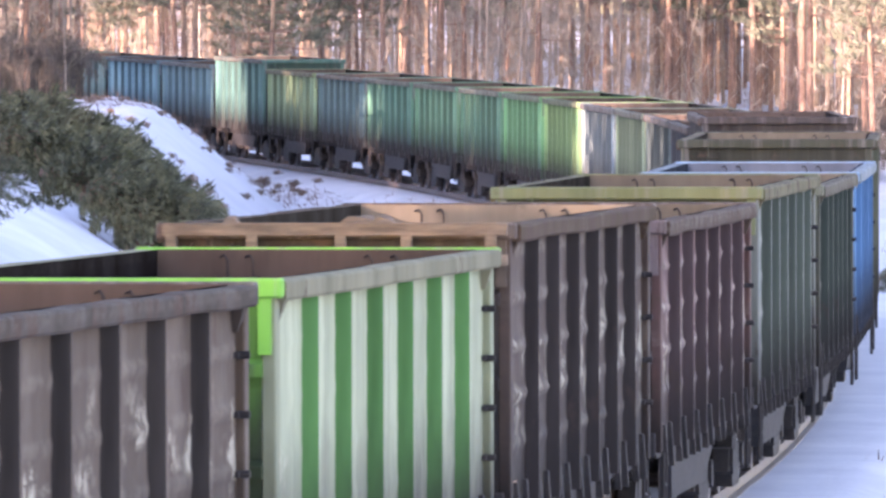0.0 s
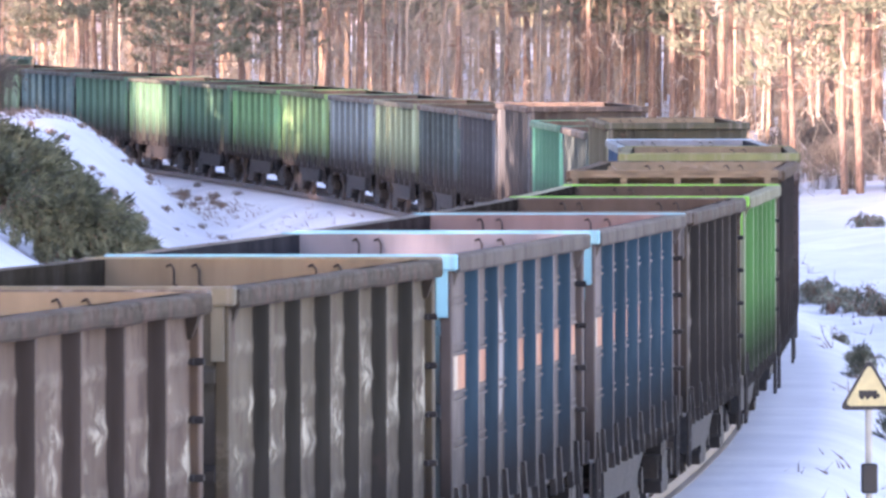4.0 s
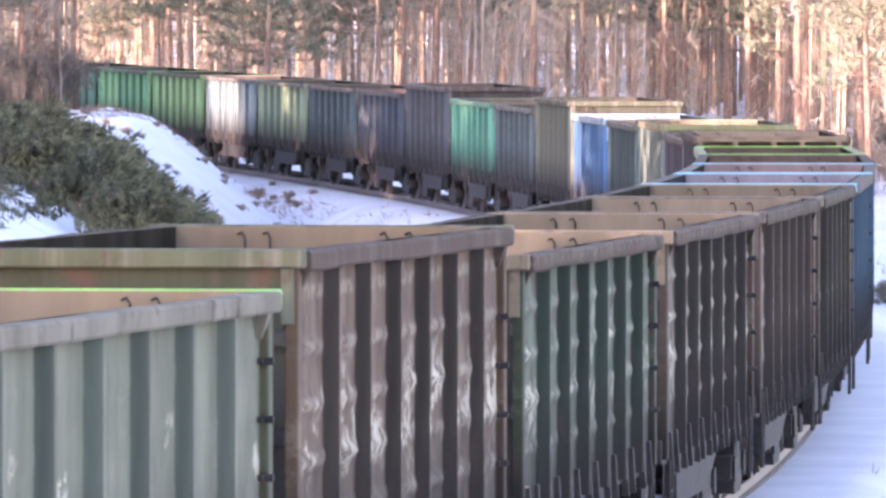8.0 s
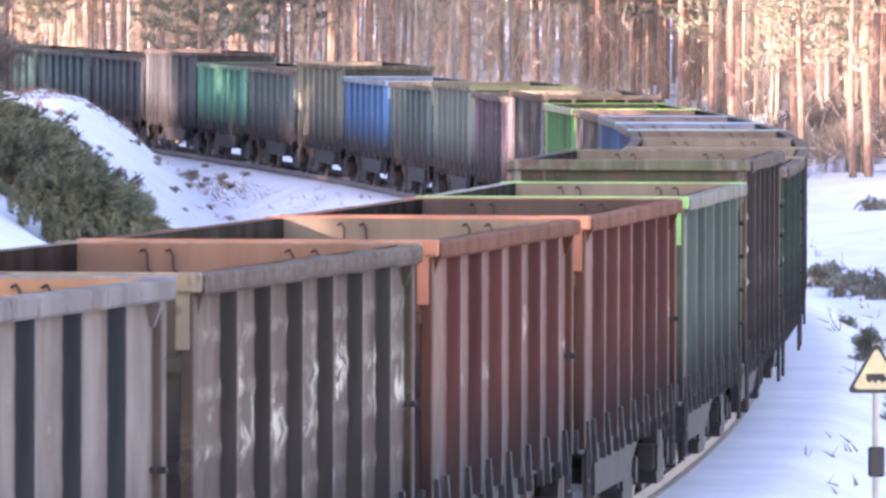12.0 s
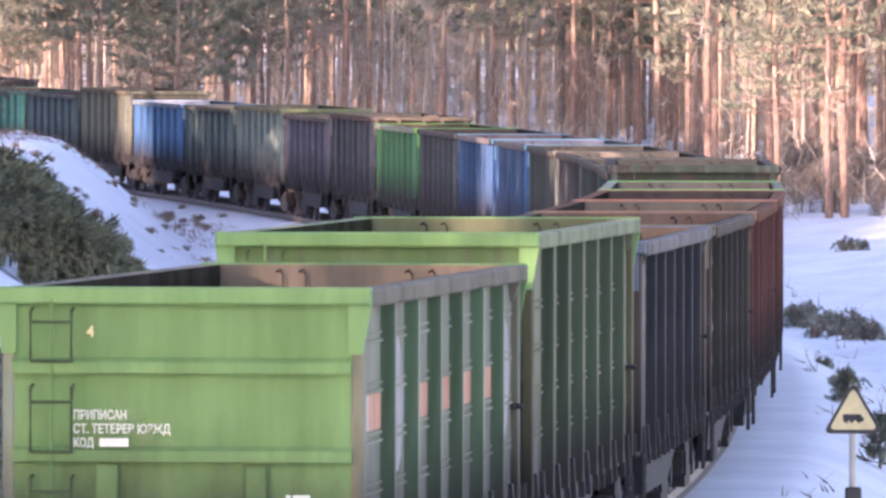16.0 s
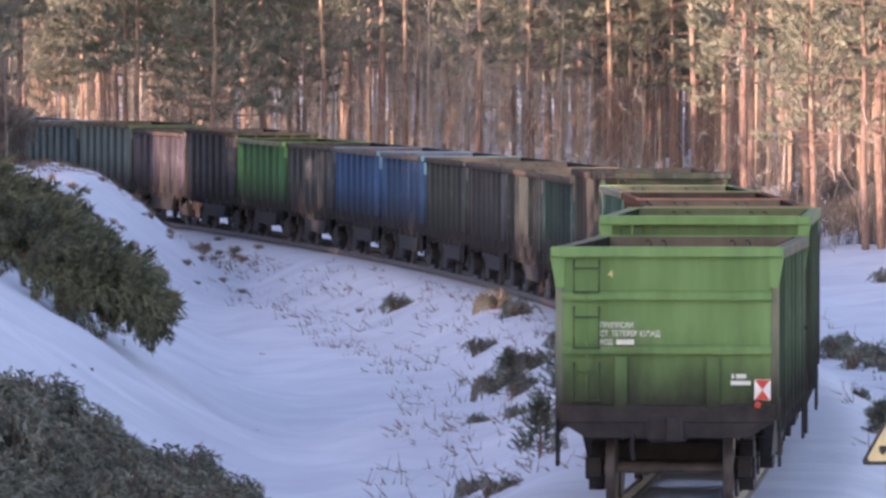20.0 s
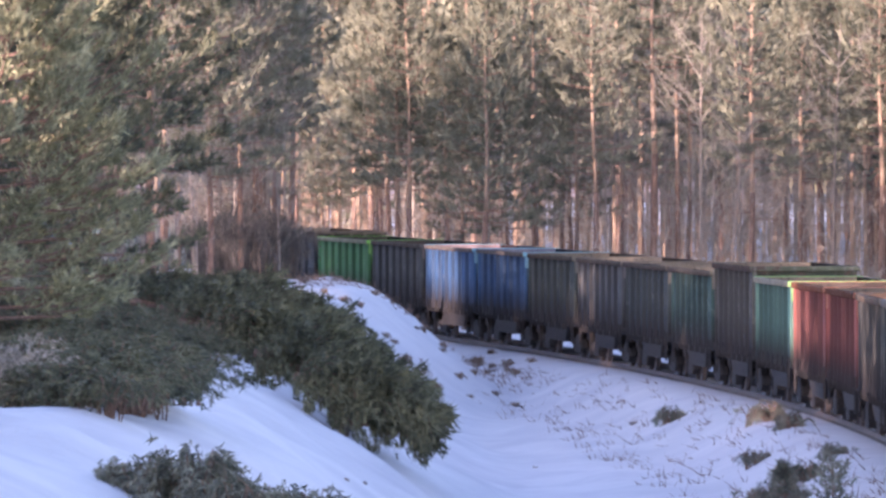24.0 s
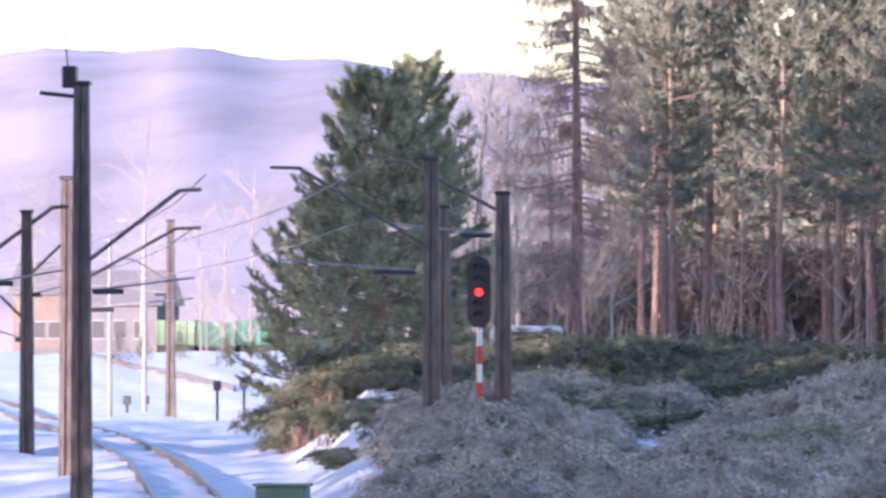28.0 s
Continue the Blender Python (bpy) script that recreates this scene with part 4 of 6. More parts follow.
def make_bare_tree(seed, height, label, bark, twig, group=""):
    """A leafless broad-leaved tree: stem, boughs and fine twigs."""
    rng = np.random.default_rng(seed)
    tree = thing("bare_tree", label, "tree", group=group)
    stem, twigs = Shape(), Shape()
    bend = rng.normal(size=2) * 0.05 * height
    pts = [np.array([bend[0] * q * q, bend[1] * q * q, height * q - 0.5 * (1 - q)]) for q in np.linspace(0, 1, 8)]
    r0 = 0.006 * height + 0.02
    stem.tube([tuple(p) for p in pts], [r0 * (1 - 0.85 * i / 7) for i in range(8)], 6)
    for i in range(30):
        q = 0.16 + 0.75 * rng.random()
        p = np.array([bend[0] * q * q, bend[1] * q * q, height * q])
        a = rng.random() * 6.283
        d = np.array([math.cos(a) * 0.75, math.sin(a) * 0.75, 0.65])
        twig_fork(twigs, rng, p, d / np.linalg.norm(d), height * (0.10 + 0.12 * (1 - q)), 0.017, 3)
    part("trunk", stem.mesh("trunk", bark, True), tree)
    part("branchwork", twigs.mesh("branchwork", twig), tree, kind="stuff")
    return tree


def make_shrub(seed, wide, high, label, mat, twig, n=70, leaves=10, size=0.16, name="shrub", droop=0.5, hang=0.8, slim=0.05, core=None):
    """A shrub bowed under frost: stems that arch over and end in hanging strands of small twigs."""
    rng = np.random.default_rng(seed)
    sh = Shape()
    spots_, ways, inner = [], [], []
    lobes = [(rng.normal(size=2) * wide * 0.17, 0.7 + 0.45 * rng.random()) for _ in range(4)]
    for i in range(n):
        mid, k = lobes[i % 4]
        a = rng.random() * 6.283
        reach = wide * 0.40 * k * (0.35 + 0.65 * rng.random() ** 0.6)
        top = high * k * (0.92 + 0.2 * rng.random()) * (1.0 - 0.35 * (reach / (wide * 0.46)) ** 2)
        o = np.array([mid[0] + rng.normal() * wide * 0.05, mid[1] + rng.normal() * wide * 0.05, -0.2])
        out = np.array([math.cos(a), math.sin(a), 0.0])
        fall = top * (1 - droop * (0.5 + 0.5 * rng.random()))
        pts = [o, o + out * reach * 0.18 + np.array([0, 0, top * 0.62]), o + out * reach * 0.52 + np.array([0, 0, top]), o + out * reach * 0.85 + np.array([0, 0, (top + fall) * 0.52]), o + out * reach * 1.03 + np.array([0, 0, fall * 0.8])]
        sh.tube([tuple(p) for p in pts], [0.022, 0.016, 0.012, 0.008, 0.004], 3, False)
        w = 0.25 + 0.6 * rng.random(12)
        inner.append(o + (np.array(pts[2]) * 0.88 + np.array(pts[3]) * 0.06 - o * 0.94) * w[:, None] + rng.normal(size=(12, 3)) * 0.07 * high)
        g = 1.2 + 2.75 * rng.random(leaves)
        idx = np.minimum(g.astype(int), 3)
        P = np.array(pts)
        c = P[idx] + (P[idx + 1] - P[idx]) * (g - idx)[:, None] + rng.normal(size=(leaves, 3)) * 0.05 * high
        spots_.append(c)
        ways.append(out * 0.55 - np.array([0, 0, hang]) * ((g - 1.0) / 2.4)[:, None] + rng.normal(size=(leaves, 3)) * 0.3)
    spots_, ways = np.concatenate(spots_), np.concatenate(ways)
    ok = spots_[:, 2] > -0.1
    spots_, ways = spots_[ok], ways[ok]
    v, f = plumes(rng, spots_, ways, size * (1.0 + 0.9 * rng.random(len(spots_))), 7, slim, 0.55)
    ob = thing(name, label, "shrub")
    part("stemwork", sh.mesh("stemwork", twig), ob, kind="stuff")
    part("foliage", raw("foliage", v, f, mat), ob, kind="stuff")
    if core:
        inner = np.concatenate(inner)
        v, f = plumes(rng, inner, rng.normal(size=inner.shape) + (0, 0, 0.5), size * (1.2 + rng.random(len(inner))), 7, slim * 1.3, 0.6)
        part("inner_foliage", raw("inner_foliage", v, f, core), ob, label="dark green needles under the frosted twigs", kind="stuff")
    return ob


def plant(src, x, y, z, turn, size, lean=0.0):
    return copy_thing(src, pose(x, y, z, lean, 0, turn) @ Matrix.Diagonal((size, size, size, 1)))


rng = np.random.default_rng(11)
FARL = "tall pine with a red-barked trunk in the forest"
PINES = [make_pine(100 + i, h, cf, sp, 820, 0.43, FARL, group="forest pines") for i, (h, cf, sp) in enumerate(((17, 0.46, 2.3), (18, 0.52, 2.2), (15, 0.40, 2.5), (16, 0.55, 1.8), (13, 0.30, 2.3), (14, 0.42, 2.2)))]
# the right-hand forest's dimness is put into darker bark on these copies
DUSKY = [make_pine(120 + i, h, cf, sp, 820, 0.43, "tall pine with a darkened trunk at the forest edge", group="forest pines", bark=BARK_GREY) for i, (h, cf, sp) in enumerate(((17, 0.46, 2.3), (18, 0.52, 2.0), (15, 0.42, 2.3)))]
BARES = [make_bare_tree(200 + i, h, "bare leafless tree with fine brown twigs", BARK_PALE, TWIG, "bare trees in the forest") for i, h in enumerate((11, 13, 9, 12))]


def forest_edge(u):
    """How far off the forest begins at the bearing u."""
    return float(np.interp(u, [-3600, -2500, -2380, -2200, -1400, -600, -200, 30, 60, 1250, 1340, 1900], [560, 560, 470, 345, 338, 345, 365, 395, 430, 430, 335, 325]))


spots = []
first = set()
tries = 0
while len(spots) < 400 and tries < 20000:
    tries += 1
    u = rng.uniform(-2330, 1950)
    q = rng.random()
    e = forest_edge(u)
    dist = e + 8 + (150 * q ** 1.4)
    x, y = (u - 784) / FOCAL * dist, dist
    s, d = along(np.array([x]), np.array([y]))
    if abs(float(d[0])) < 7.5 or (u > 30 and float(d[0]) < 7.5 and u < 1300):
        continue
    if u < -120 and dist > e + 60:
        continue
    if any((x - a) ** 2 + (y - b) ** 2 < 2.4 for a, b in spots):
        continue
    spots.append((x, y))
    z = gz(x, y)
    if rng.random() < (0.94 if u > 1300 else 0.80 if u > 1150 or u < -560 else 0.56) and u > -1900:
        i = int(rng.integers(len(PINES)))
        src = DUSKY[i % 3] if u > 1270 and rng.random() < 0.75 else PINES[i]
        sz = rng.uniform(0.82, 1.12)
    else:
        i = int(rng.integers(len(BARES)))
        src = BARES[i]
        sz = rng.uniform(0.7, 1.15)
    if src.name not in first:
        first.add(src.name)
        src.matrix_basis = pose(x, y, z, 0, 0, rng.uniform(0, 360))
    else:
        plant(src, x, y, z, rng.uniform(0, 360), sz)


def far_woods():
    """The depth of the forest behind, as one mass of trunks and crowns."""
    r = np.random.default_rng(5)
    spots_, ways = [], []
    tr = Shape()

    def scatter(n, near, deep, gap):
        u = r.uniform(-1900 if gap > 7 else -2330, 2100, n)
        e = np.array([forest_edge(q) for q in u])
        dist = e + np.where(u < -100, near + 90, near) + deep * r.random(n) ** 0.8
        x, y = (u - 784) / FOCAL * dist, dist
        ok = np.abs(along(x, y)[1]) > gap
        return np.column_stack([x, y, ground_z(x, y)])[ok]

    for x, y, z in scatter(1400, 30, 230, 8):
        h = r.uniform(13, 18)
        tr.tube([(x, y, z), (x + r.normal() * 0.2, y, z + h)], [0.08 + 0.08 * r.random(), 0.05], 4, False)
        q = r.random(46)
        wide = 1.7 * np.sin(np.minimum(1.0, 1.25 * (1.05 - q)) * 1.57)
        c = np.column_stack([x + r.normal(size=46) * wide * 0.6, y + r.normal(size=46) * wide * 0.6, z + h * (0.34 + 0.66 * q)])
        spots_.append(c)
        ways.append(np.column_stack([c[:, 0] - x, c[:, 1] - y, 0.5 + q]))
    spots_ = np.concatenate(spots_)
    v, f = plumes(r, spots_, np.concatenate(ways), 0.8 + 0.6 * r.random(len(spots_)), 5, 0.10, 0.5)
    tw = Shape()
    for x, y, z in scatter(1700, 14, 130, 7):
        if (x / y > 0.021 or -0.154 < x / y < -0.077) and r.random() < 0.7:
            continue
        for j in range(6):
            fan(tw.v, tw.f, np.array([x + r.normal() * 0.8, y + r.normal() * 0.8, z + 7.5 * r.random()]), 0.8 + 0.6 * r.random(), r, 7, 0.014, 0.8)
    ob = thing("far_forest", "dense far pine forest", "forest", kind="stuff")
    part("trunk_mass", tr.mesh("far_trunks", BARK_RED), ob, kind="stuff")
    part("twig_mass", tw.mesh("twig_mass", TWIG), ob, kind="stuff")
    part("crown_mass", raw("far_crowns", v, f, NEEDLE), ob, kind="stuff")


far_woods()


def undergrowth():
    """Thin bare saplings and dead twigs between the trunks."""
    r = np.random.default_rng(8)
    v, f = [], []
    for i in range(15000):
        u = r.uniform(-2330, 2000)
        dist = forest_edge(u) + 4 + 120 * r.random() ** 1.6
        if (u > 1150 or u < -560) and r.random() < 0.7:
            continue
        x, y = (u - 784) / FOCAL * dist, dist
        h = r.uniform(0.0, 1.2) if r.random() < 0.5 else r.uniform(0.5, 4.5)
        spots_u.append((x, y))
        c = np.array([x, y, h])
        d = np.array([r.normal() * 0.9, r.normal() * 0.6, 0.7 + 0.5 * r.random()])
        d /= np.linalg.norm(d)
        L = r.uniform(0.5, 1.6)
        w = np.array([0.012 + 0.012 * r.random(), 0, 0])
        j = len(v)
        v += [tuple(c - w), tuple(c + w), tuple(c + d * L + w * 0.3), tuple(c + d * L - w * 0.3)]
        f.append((j, j + 1, j + 2, j + 3))
    xy = np.array(spots_u)
    zz = np.repeat(ground_z(xy[:, 0], xy[:, 1]), 4)
    s, d = along(xy[:, 0], xy[:, 1])
    ok = np.abs(d) > 4.5
    v = np.array(v)
    v[:, 2] += zz
    f = [q for q, o in zip(f, ok) if o]
    ob = raw("undergrowth", v.tolist(), f, TWIG)
    solid("undergrowth", ob, "bare brown saplings and twigs between the trunks", "undergrowth", kind="stuff")


spots_u = []
undergrowth()

# pines that stand before the forest on the hill
YOUNG = "young pine with frosted needles and an orange trunk"


def lone_pine(seed, u, dist, height, crown_from, spread, tufts, size, label, needle, lush=0.6, thin=0.0):
    x, y, z = spot(u, dist)
    t = make_pine(seed, height, crown_from, spread, tufts, size, label, needle, lush, thin=thin)
    t.matrix_basis = pose(x, y, z, 0, 0, 0)


near = on_slope(-502, 452)
SUNLIT = [(-502, near), (-430, near), (-570, near), (-2315, 330), (-2400, 338), (-2240, 340), (-2480, 338), (-2170, 336)]
lone_pine(301, -502, near, 850 / FOCAL * near, 0.10, 3.4, 7200, 0.29, YOUNG, YOUNG_NEEDLE, thin=0.66)
near = on_slope(-775, 390)
SUNLIT += [(-775, near), (-850, near), (-640, 300)]
lone_pine(302, -775, near, 830 / FOCAL * near, 0.03, 3.5, 5600, 0.31, "dense young pine with green needles on the hill", YOUNG_NEEDLE)
lone_pine(303, -330, 300, 15.5, 0.06, 3.4, 3600, 0.42, "tall dark pine behind the young ones", NEEDLE_DARK)
lone_pine(304, -215, 316, 17.0, 0.22, 3.2, 3000, 0.44, "tall dark pine behind the young ones", NEEDLE_DARK)
lone_pine(305, -640, 300, 15.0, 0.06, 3.4, 3600, 0.42, "dense pine with green needles on the hill", NEEDLE_FROST)
lone_pine(309, -430, 285, 9.0, 0.04, 2.6, 2400, 0.38, "low bushy pine with dark needles", NEEDLE_DARK)
lone_pine(310, -900, 300, 10.0, 0.05, 2.8, 2400, 0.40, "low bushy pine with dark needles", NEEDLE_FROST)
lone_pine(306, -2315, 330, 10.0, 0.06, 3.7, 5600, 0.36, "broad pine with low boughs near the station", YOUNG_NEEDLE)
lone_pine(307, -2420, 338, 7.6, 0.05, 2.9, 3600, 0.36, "broad pine with low boughs near the station", YOUNG_NEEDLE)
lone_pine(308, -2262, 340, 10.9, 0.08, 2.8, 3600, 0.36, "broad pine with low boughs near the station", YOUNG_NEEDLE)
for i, (u, dist) in enumerate(((-44, 349), (-30, 344), (4, 347), (20, 350), (-95, 352), (-62, 360), (-230, 356), (34, 356))):
    x, y, z = spot(u, dist)
    plant(PINES[i % len(PINES)] if i % 3 else BARES[i % 4], x, y, z, i * 73.0, 0.7 + 0.05 * (i % 5))


tr_ = np.random.default_rng(47)
for i in range(34):
    u, dist = (tr_.uniform(-120, 26), tr_.uniform(338, 356)) if i < 20 else (tr_.uniform(-240, -90), tr_.uniform(322, 350))
    x, y, z = spot(u, dist)
    if float(along(np.array([x]), np.array([y]))[1][0]) > -4.5:
        continue
    plant(PINES[i % len(PINES)] if i % 4 == 0 else BARES[i % 4], x, y, z, i * 83.0, tr_.uniform(0.45, 0.9))


for i in range(14):
    x, y, z = spot(1095 + 12 * i, 455 + 37 * (i % 4))
    plant(PINES[i % len(PINES)], x, y, z, i * 67.0, 0.85 + 0.06 * (i % 5))


def make_larch():
    r = np.random.default_rng(77)
    x, y, z = spot(-1966, 322)
    tree = thing("larch_tree", "tall bare larch with drooping brown branches", "tree", pose(x, y, z))
    tr, br = Shape(), Shape()
    tr.tube([(0, 0, -0.5), (0.05, 0, 6), (0, 0, 12), (0.05, 0, 18.5)], [0.22, 0.17, 0.11, 0.03], 8)
    for i in range(120):
        h = 2.5 + 15.8 * (i + r.random()) / 120
        a = r.random() * 6.283
        L = 0.7 + (18.8 - h) * 0.17
        d = np.array([math.cos(a), math.sin(a), 0.0])
        p = np.array([0.0, 0, h])
        q = p + d * L * 0.6 - np.array([0, 0, 0.12 * L])
        e = p + d * L - np.array([0, 0, 0.02 * L])
        br.tube([tuple(p), tuple(q), tuple(e)], [0.035, 0.02, 0.008], 4, False)
        for j in range(54):
            g = 0.15 + 0.85 * r.random()
            c = p + (e - p) * g
            br.tube([tuple(c), tuple(c + np.array([r.normal() * 0.22, r.normal() * 0.22, -0.30 - 0.35 * r.random()]))], [0.011, 0.005], 3, False)
    part("trunk", tr.mesh("trunk", BARK_GREY, True), tree)
    part("branchwork", br.mesh("branchwork", two_tone("larch_twigs", (0.20, 0.13, 0.095), (0.36, 0.25, 0.19), 0.8, 0.9, relief=0.0, island=0.3)), tree, kind="stuff")


make_larch()
for i, (u, dist, k) in enumerate(((-2140, 345, 1.0), (-2160, 350, 0.9), (-2640, 560, 0.7), (-2610, 580, 0.8), (-2650, 620, 0.9), (-2080, 360, 0.8), (-2010, 340, 0.8), (-1900, 335, 0.9), (-2560, 520, 1.1), (-2760, 600, 1.2), (-2900, 640, 1.2), (-2960, 600, 1.0))):
    x, y, z = spot(u, dist)
    plant(BARES[i % len(BARES)], x, y, z, i * 51.0, k)

# unseen pines added left of the view, to shade the line and the hill
def sunny(x, y, gap=4.6):
    """Whether a tree here would stand between the sun and the young pines."""
    for u, dist in SUNLIT:
        px = (u - 784) / FOCAL * dist
        if abs((px - x) * math.cos(radians(SUN_AZ)) - (dist - y) * math.sin(radians(SUN_AZ))) < gap:
            return True
    return False


def grove():
    gr = np.random.default_rng(21)
    v, f = [], []
    tr = Shape()

    def grown(x, y, h, k, low):
        z = gz(x, y)
        tr.tube([(x, y, z - 0.3), (x + gr.normal() * 0.3, y, z + h * 0.97)], [0.19, 0.05], 5, False)
        for _ in range(k):
            q = gr.random()
            a, reach = gr.random() * 6.283, 3.0 * math.sqrt(gr.random()) * (0.35 + 0.65 * math.sin(min(1.0, 1.3 * (1.04 - q)) * 1.57))
            fan(v, f, np.array([x + math.cos(a) * reach, y + math.sin(a) * reach, z + h * (low + (1 - low) * q)]), 1.2, gr, 4, 0.22)

    n = tries = 0
    while n < 262 and tries < 14000:
        tries += 1
        if n < 205:
            shade = gr.uniform(118, 345) if n < 160 else gr.uniform(20, 430)
            side = gr.uniform(-9, 4)
            if 86 < shade < 116 and gr.random() < 0.5 or (n >= 160 and shade > 345 and gr.random() < 0.4):
                continue
        else:
            shade, side = gr.uniform(325, 430), -gr.uniform(14, 95)
        back = gr.uniform(55, 130)
        s = float(np.interp(shade, _y[_o - 60:_o + 190], _s[_o - 60:_o + 190]))
        p = beside(s, side)
        x, y = p.x - back * math.sin(radians(SUN_AZ)), p.y - back * math.cos(radians(SUN_AZ))
        off = abs(x + 2 - float(np.interp(y, [0, 150, 185, 218, 275, 337], [-12, -30, -36.5, -43.3, -55.7, -70])))
        if x > -0.236 * max(y, 0) - 5 or off < 5 or abs(float(along(np.array([x]), np.array([y]))[1][0])) < 8:
            continue
        if sunny(x, y):
            continue
        n += 1
        z, h = gz(x, y), gr.uniform(17, 23)
        tr.tube([(x, y, z - 0.3), (x + gr.normal() * 0.3, y, z + h * 0.97)], [0.19, 0.05], 5, False)
        for _ in range(110):
            q = gr.random()
            a, reach = gr.random() * 6.283, 2.9 * math.sqrt(gr.random()) * (0.35 + 0.65 * math.sin(min(1.0, 1.3 * (1.04 - q)) * 1.57))
            fan(v, f, np.array([x + math.cos(a) * reach, y + math.sin(a) * reach, z + h * (0.40 + 0.6 * q)]), 1.1, gr, 4, 0.22)
    # more of them, to shade the near end of the curve
    n = 0
    while n < 84:
        shade = gr.uniform(60, 79) if gr.random() < 0.6 else gr.uniform(111, 124)
        back = gr.uniform(46, 90)
        p = beside(float(np.interp(shade, _y[_o - 60:_o + 190], _s[_o - 60:_o + 190])), gr.uniform(-4, 4))
        x, y = p.x - back * math.sin(radians(SUN_AZ)), p.y - back * math.cos(radians(SUN_AZ))
        n += 1
        if x > -0.236 * max(y, 0) - 5 or math.hypot(x, y) < 25:
            continue
        grown(x, y, gr.uniform(19, 23), 150, 0.25)
    for _ in range(7):
        p = beside(float(np.interp(gr.uniform(83, 101), _y[_o - 60:_o + 190], _s[_o - 60:_o + 190])), gr.uniform(-3, 3))
        back = gr.uniform(50, 85)
        grown(p.x - back * math.sin(radians(SUN_AZ)), p.y - back * math.cos(radians(SUN_AZ)), gr.uniform(18, 22), 55, 0.3)
    # a belt of tall ones, also unseen, that shades the train on the curve
    for shade in np.arange(126, 352, 1.45):
        p = beside(float(np.interp(shade, _y[_o - 60:_o + 190], _s[_o - 60:_o + 190])), 0)
        if gr.random() < 0.10 or sunny(p.x, p.y, 3.4):
            continue
        for back in np.arange(12, 165, 1.0):
            x, y = p.x - back * math.sin(radians(SUN_AZ)), p.y - back * math.cos(radians(SUN_AZ))
            if x < -0.236 * max(y, 0) - 6.5:
                break
        x -= gr.uniform(0, 3)
        h = p.z + gr.uniform(3.4, 6.0) + back * math.tan(radians(SUN_EL)) - gz(x, y)
        if h > 7 and math.hypot(x, y) > 25:
            grown(x, y, min(h, 29), 150, 0.30)
    # and a second one that shades the foot of the forest on the hill
    for u in np.arange(-2150, -640, 7.0):
        px, py, pz = spot(u, 350)
        for back in np.arange(12, 165, 1.0):
            x, y = px - back * math.sin(radians(SUN_AZ)), py - back * math.cos(radians(SUN_AZ))
            if x < -0.236 * y - 6.5:
                break
        if sunny(x, y, 1.6):
            continue
        h = pz + gr.uniform(7.0, 10.0) + back * math.tan(radians(SUN_EL)) - gz(x, y)
        grown(x - gr.uniform(0, 2), y, min(h, 29), 120, 0.35)
    # lower ones that shade the feet of the young pines
    for mid, dist in (SUNLIT[0], SUNLIT[8]):
        for u in np.arange(mid - 300, mid + 320, 14.0):
            px, py, pz = spot(u, dist)
            for back in np.arange(12, 165, 1.0):
                x, y = px - back * math.sin(radians(SUN_AZ)), py - back * math.cos(radians(SUN_AZ))
                if x < -0.236 * max(y, 0) - 6.5:
                    break
            h = pz + gr.uniform(2.4, 4.4) + back * math.tan(radians(SUN_EL)) - gz(x, y)
            if h > 5 and math.hypot(x, y) > 25:
                grown(x - gr.uniform(0, 2), y, min(h, 29), 90, 0.3)
    for u in np.arange(-150, 60, 30.0):
        px, py, pz = spot(u, 346)
        for back in np.arange(40, 165, 1.0):
            x, y = px - back * math.sin(radians(SUN_AZ)), py - back * math.cos(radians(SUN_AZ))
            if x < -0.236 * y - 6.5:
                break
        grown(x - gr.uniform(0, 4), y, gr.uniform(26, 30), 150, 0.4)
    ob = thing("pine_grove", "unseen tall pines added left of the view to cast shade", "grove", kind="stuff")
    part("trunk_mass", tr.mesh("shade_pine_trunks", BARK_RED), ob, kind="stuff")
    part("crown_mass", raw("shade_pine_crowns", v, f, NEEDLE), ob, kind="stuff")


grove()

# ---- shrubs on the hill ----
THICKET = make_shrub(408, 5.0, 4.6, "dense bare brown thicket added at the foot of the forest", THICKET_TWIG, THICKET_TWIG, 90, 6, 0.28, "thicket", 0.35)
FROSTY = "frost-covered shrub with bowed twigs on the hill"
SHRUBS = [make_shrub(401, 3.0, 1.7, FROSTY, FROST, FROST, 90, 44, 0.125, slim=0.06, core=NEEDLE), make_shrub(402, 3.6, 2.0, FROSTY, FROST, FROST, 95, 44, 0.13, slim=0.06, core=NEEDLE),
          make_shrub(403, 2.6, 1.9, FROSTY, FROST_GREEN, FROST, 85, 44, 0.13, slim=0.065, core=NEEDLE), make_shrub(404, 3.2, 1.5, FROSTY, FROST_GREEN, FROST, 90, 44, 0.125, slim=0.06, core=NEEDLE)]
EVERGREEN = make_shrub(405, 3.4, 2.0, "dark evergreen bush in the shade", NEEDLE_DARK, BARK_GREY, 90, 22, 0.22, "evergreen_bush")
LEAFY = make_shrub(406, 2.6, 1.7, "dark evergreen shrub with frosted tips on the slope", LEAF_DARK, BARK_GREY, 90, 24, 0.17, "evergreen_bush", slim=0.07)
used = set()


def set_plant(src, u, dist, turn, size, sink=0.1, flat=1.0):
    x, y, z = spot(u, dist)
    if src.name in used:
        copy_thing(src, pose(x, y, z - sink, 0, 0, turn) @ Matrix.Diagonal((size, size, size * flat, 1)))
    else:
        used.add(src.name)
        src.matrix_basis = pose(x, y, z - sink, 0, 0, turn) @ Matrix.Diagonal((size, size, size * flat, 1))


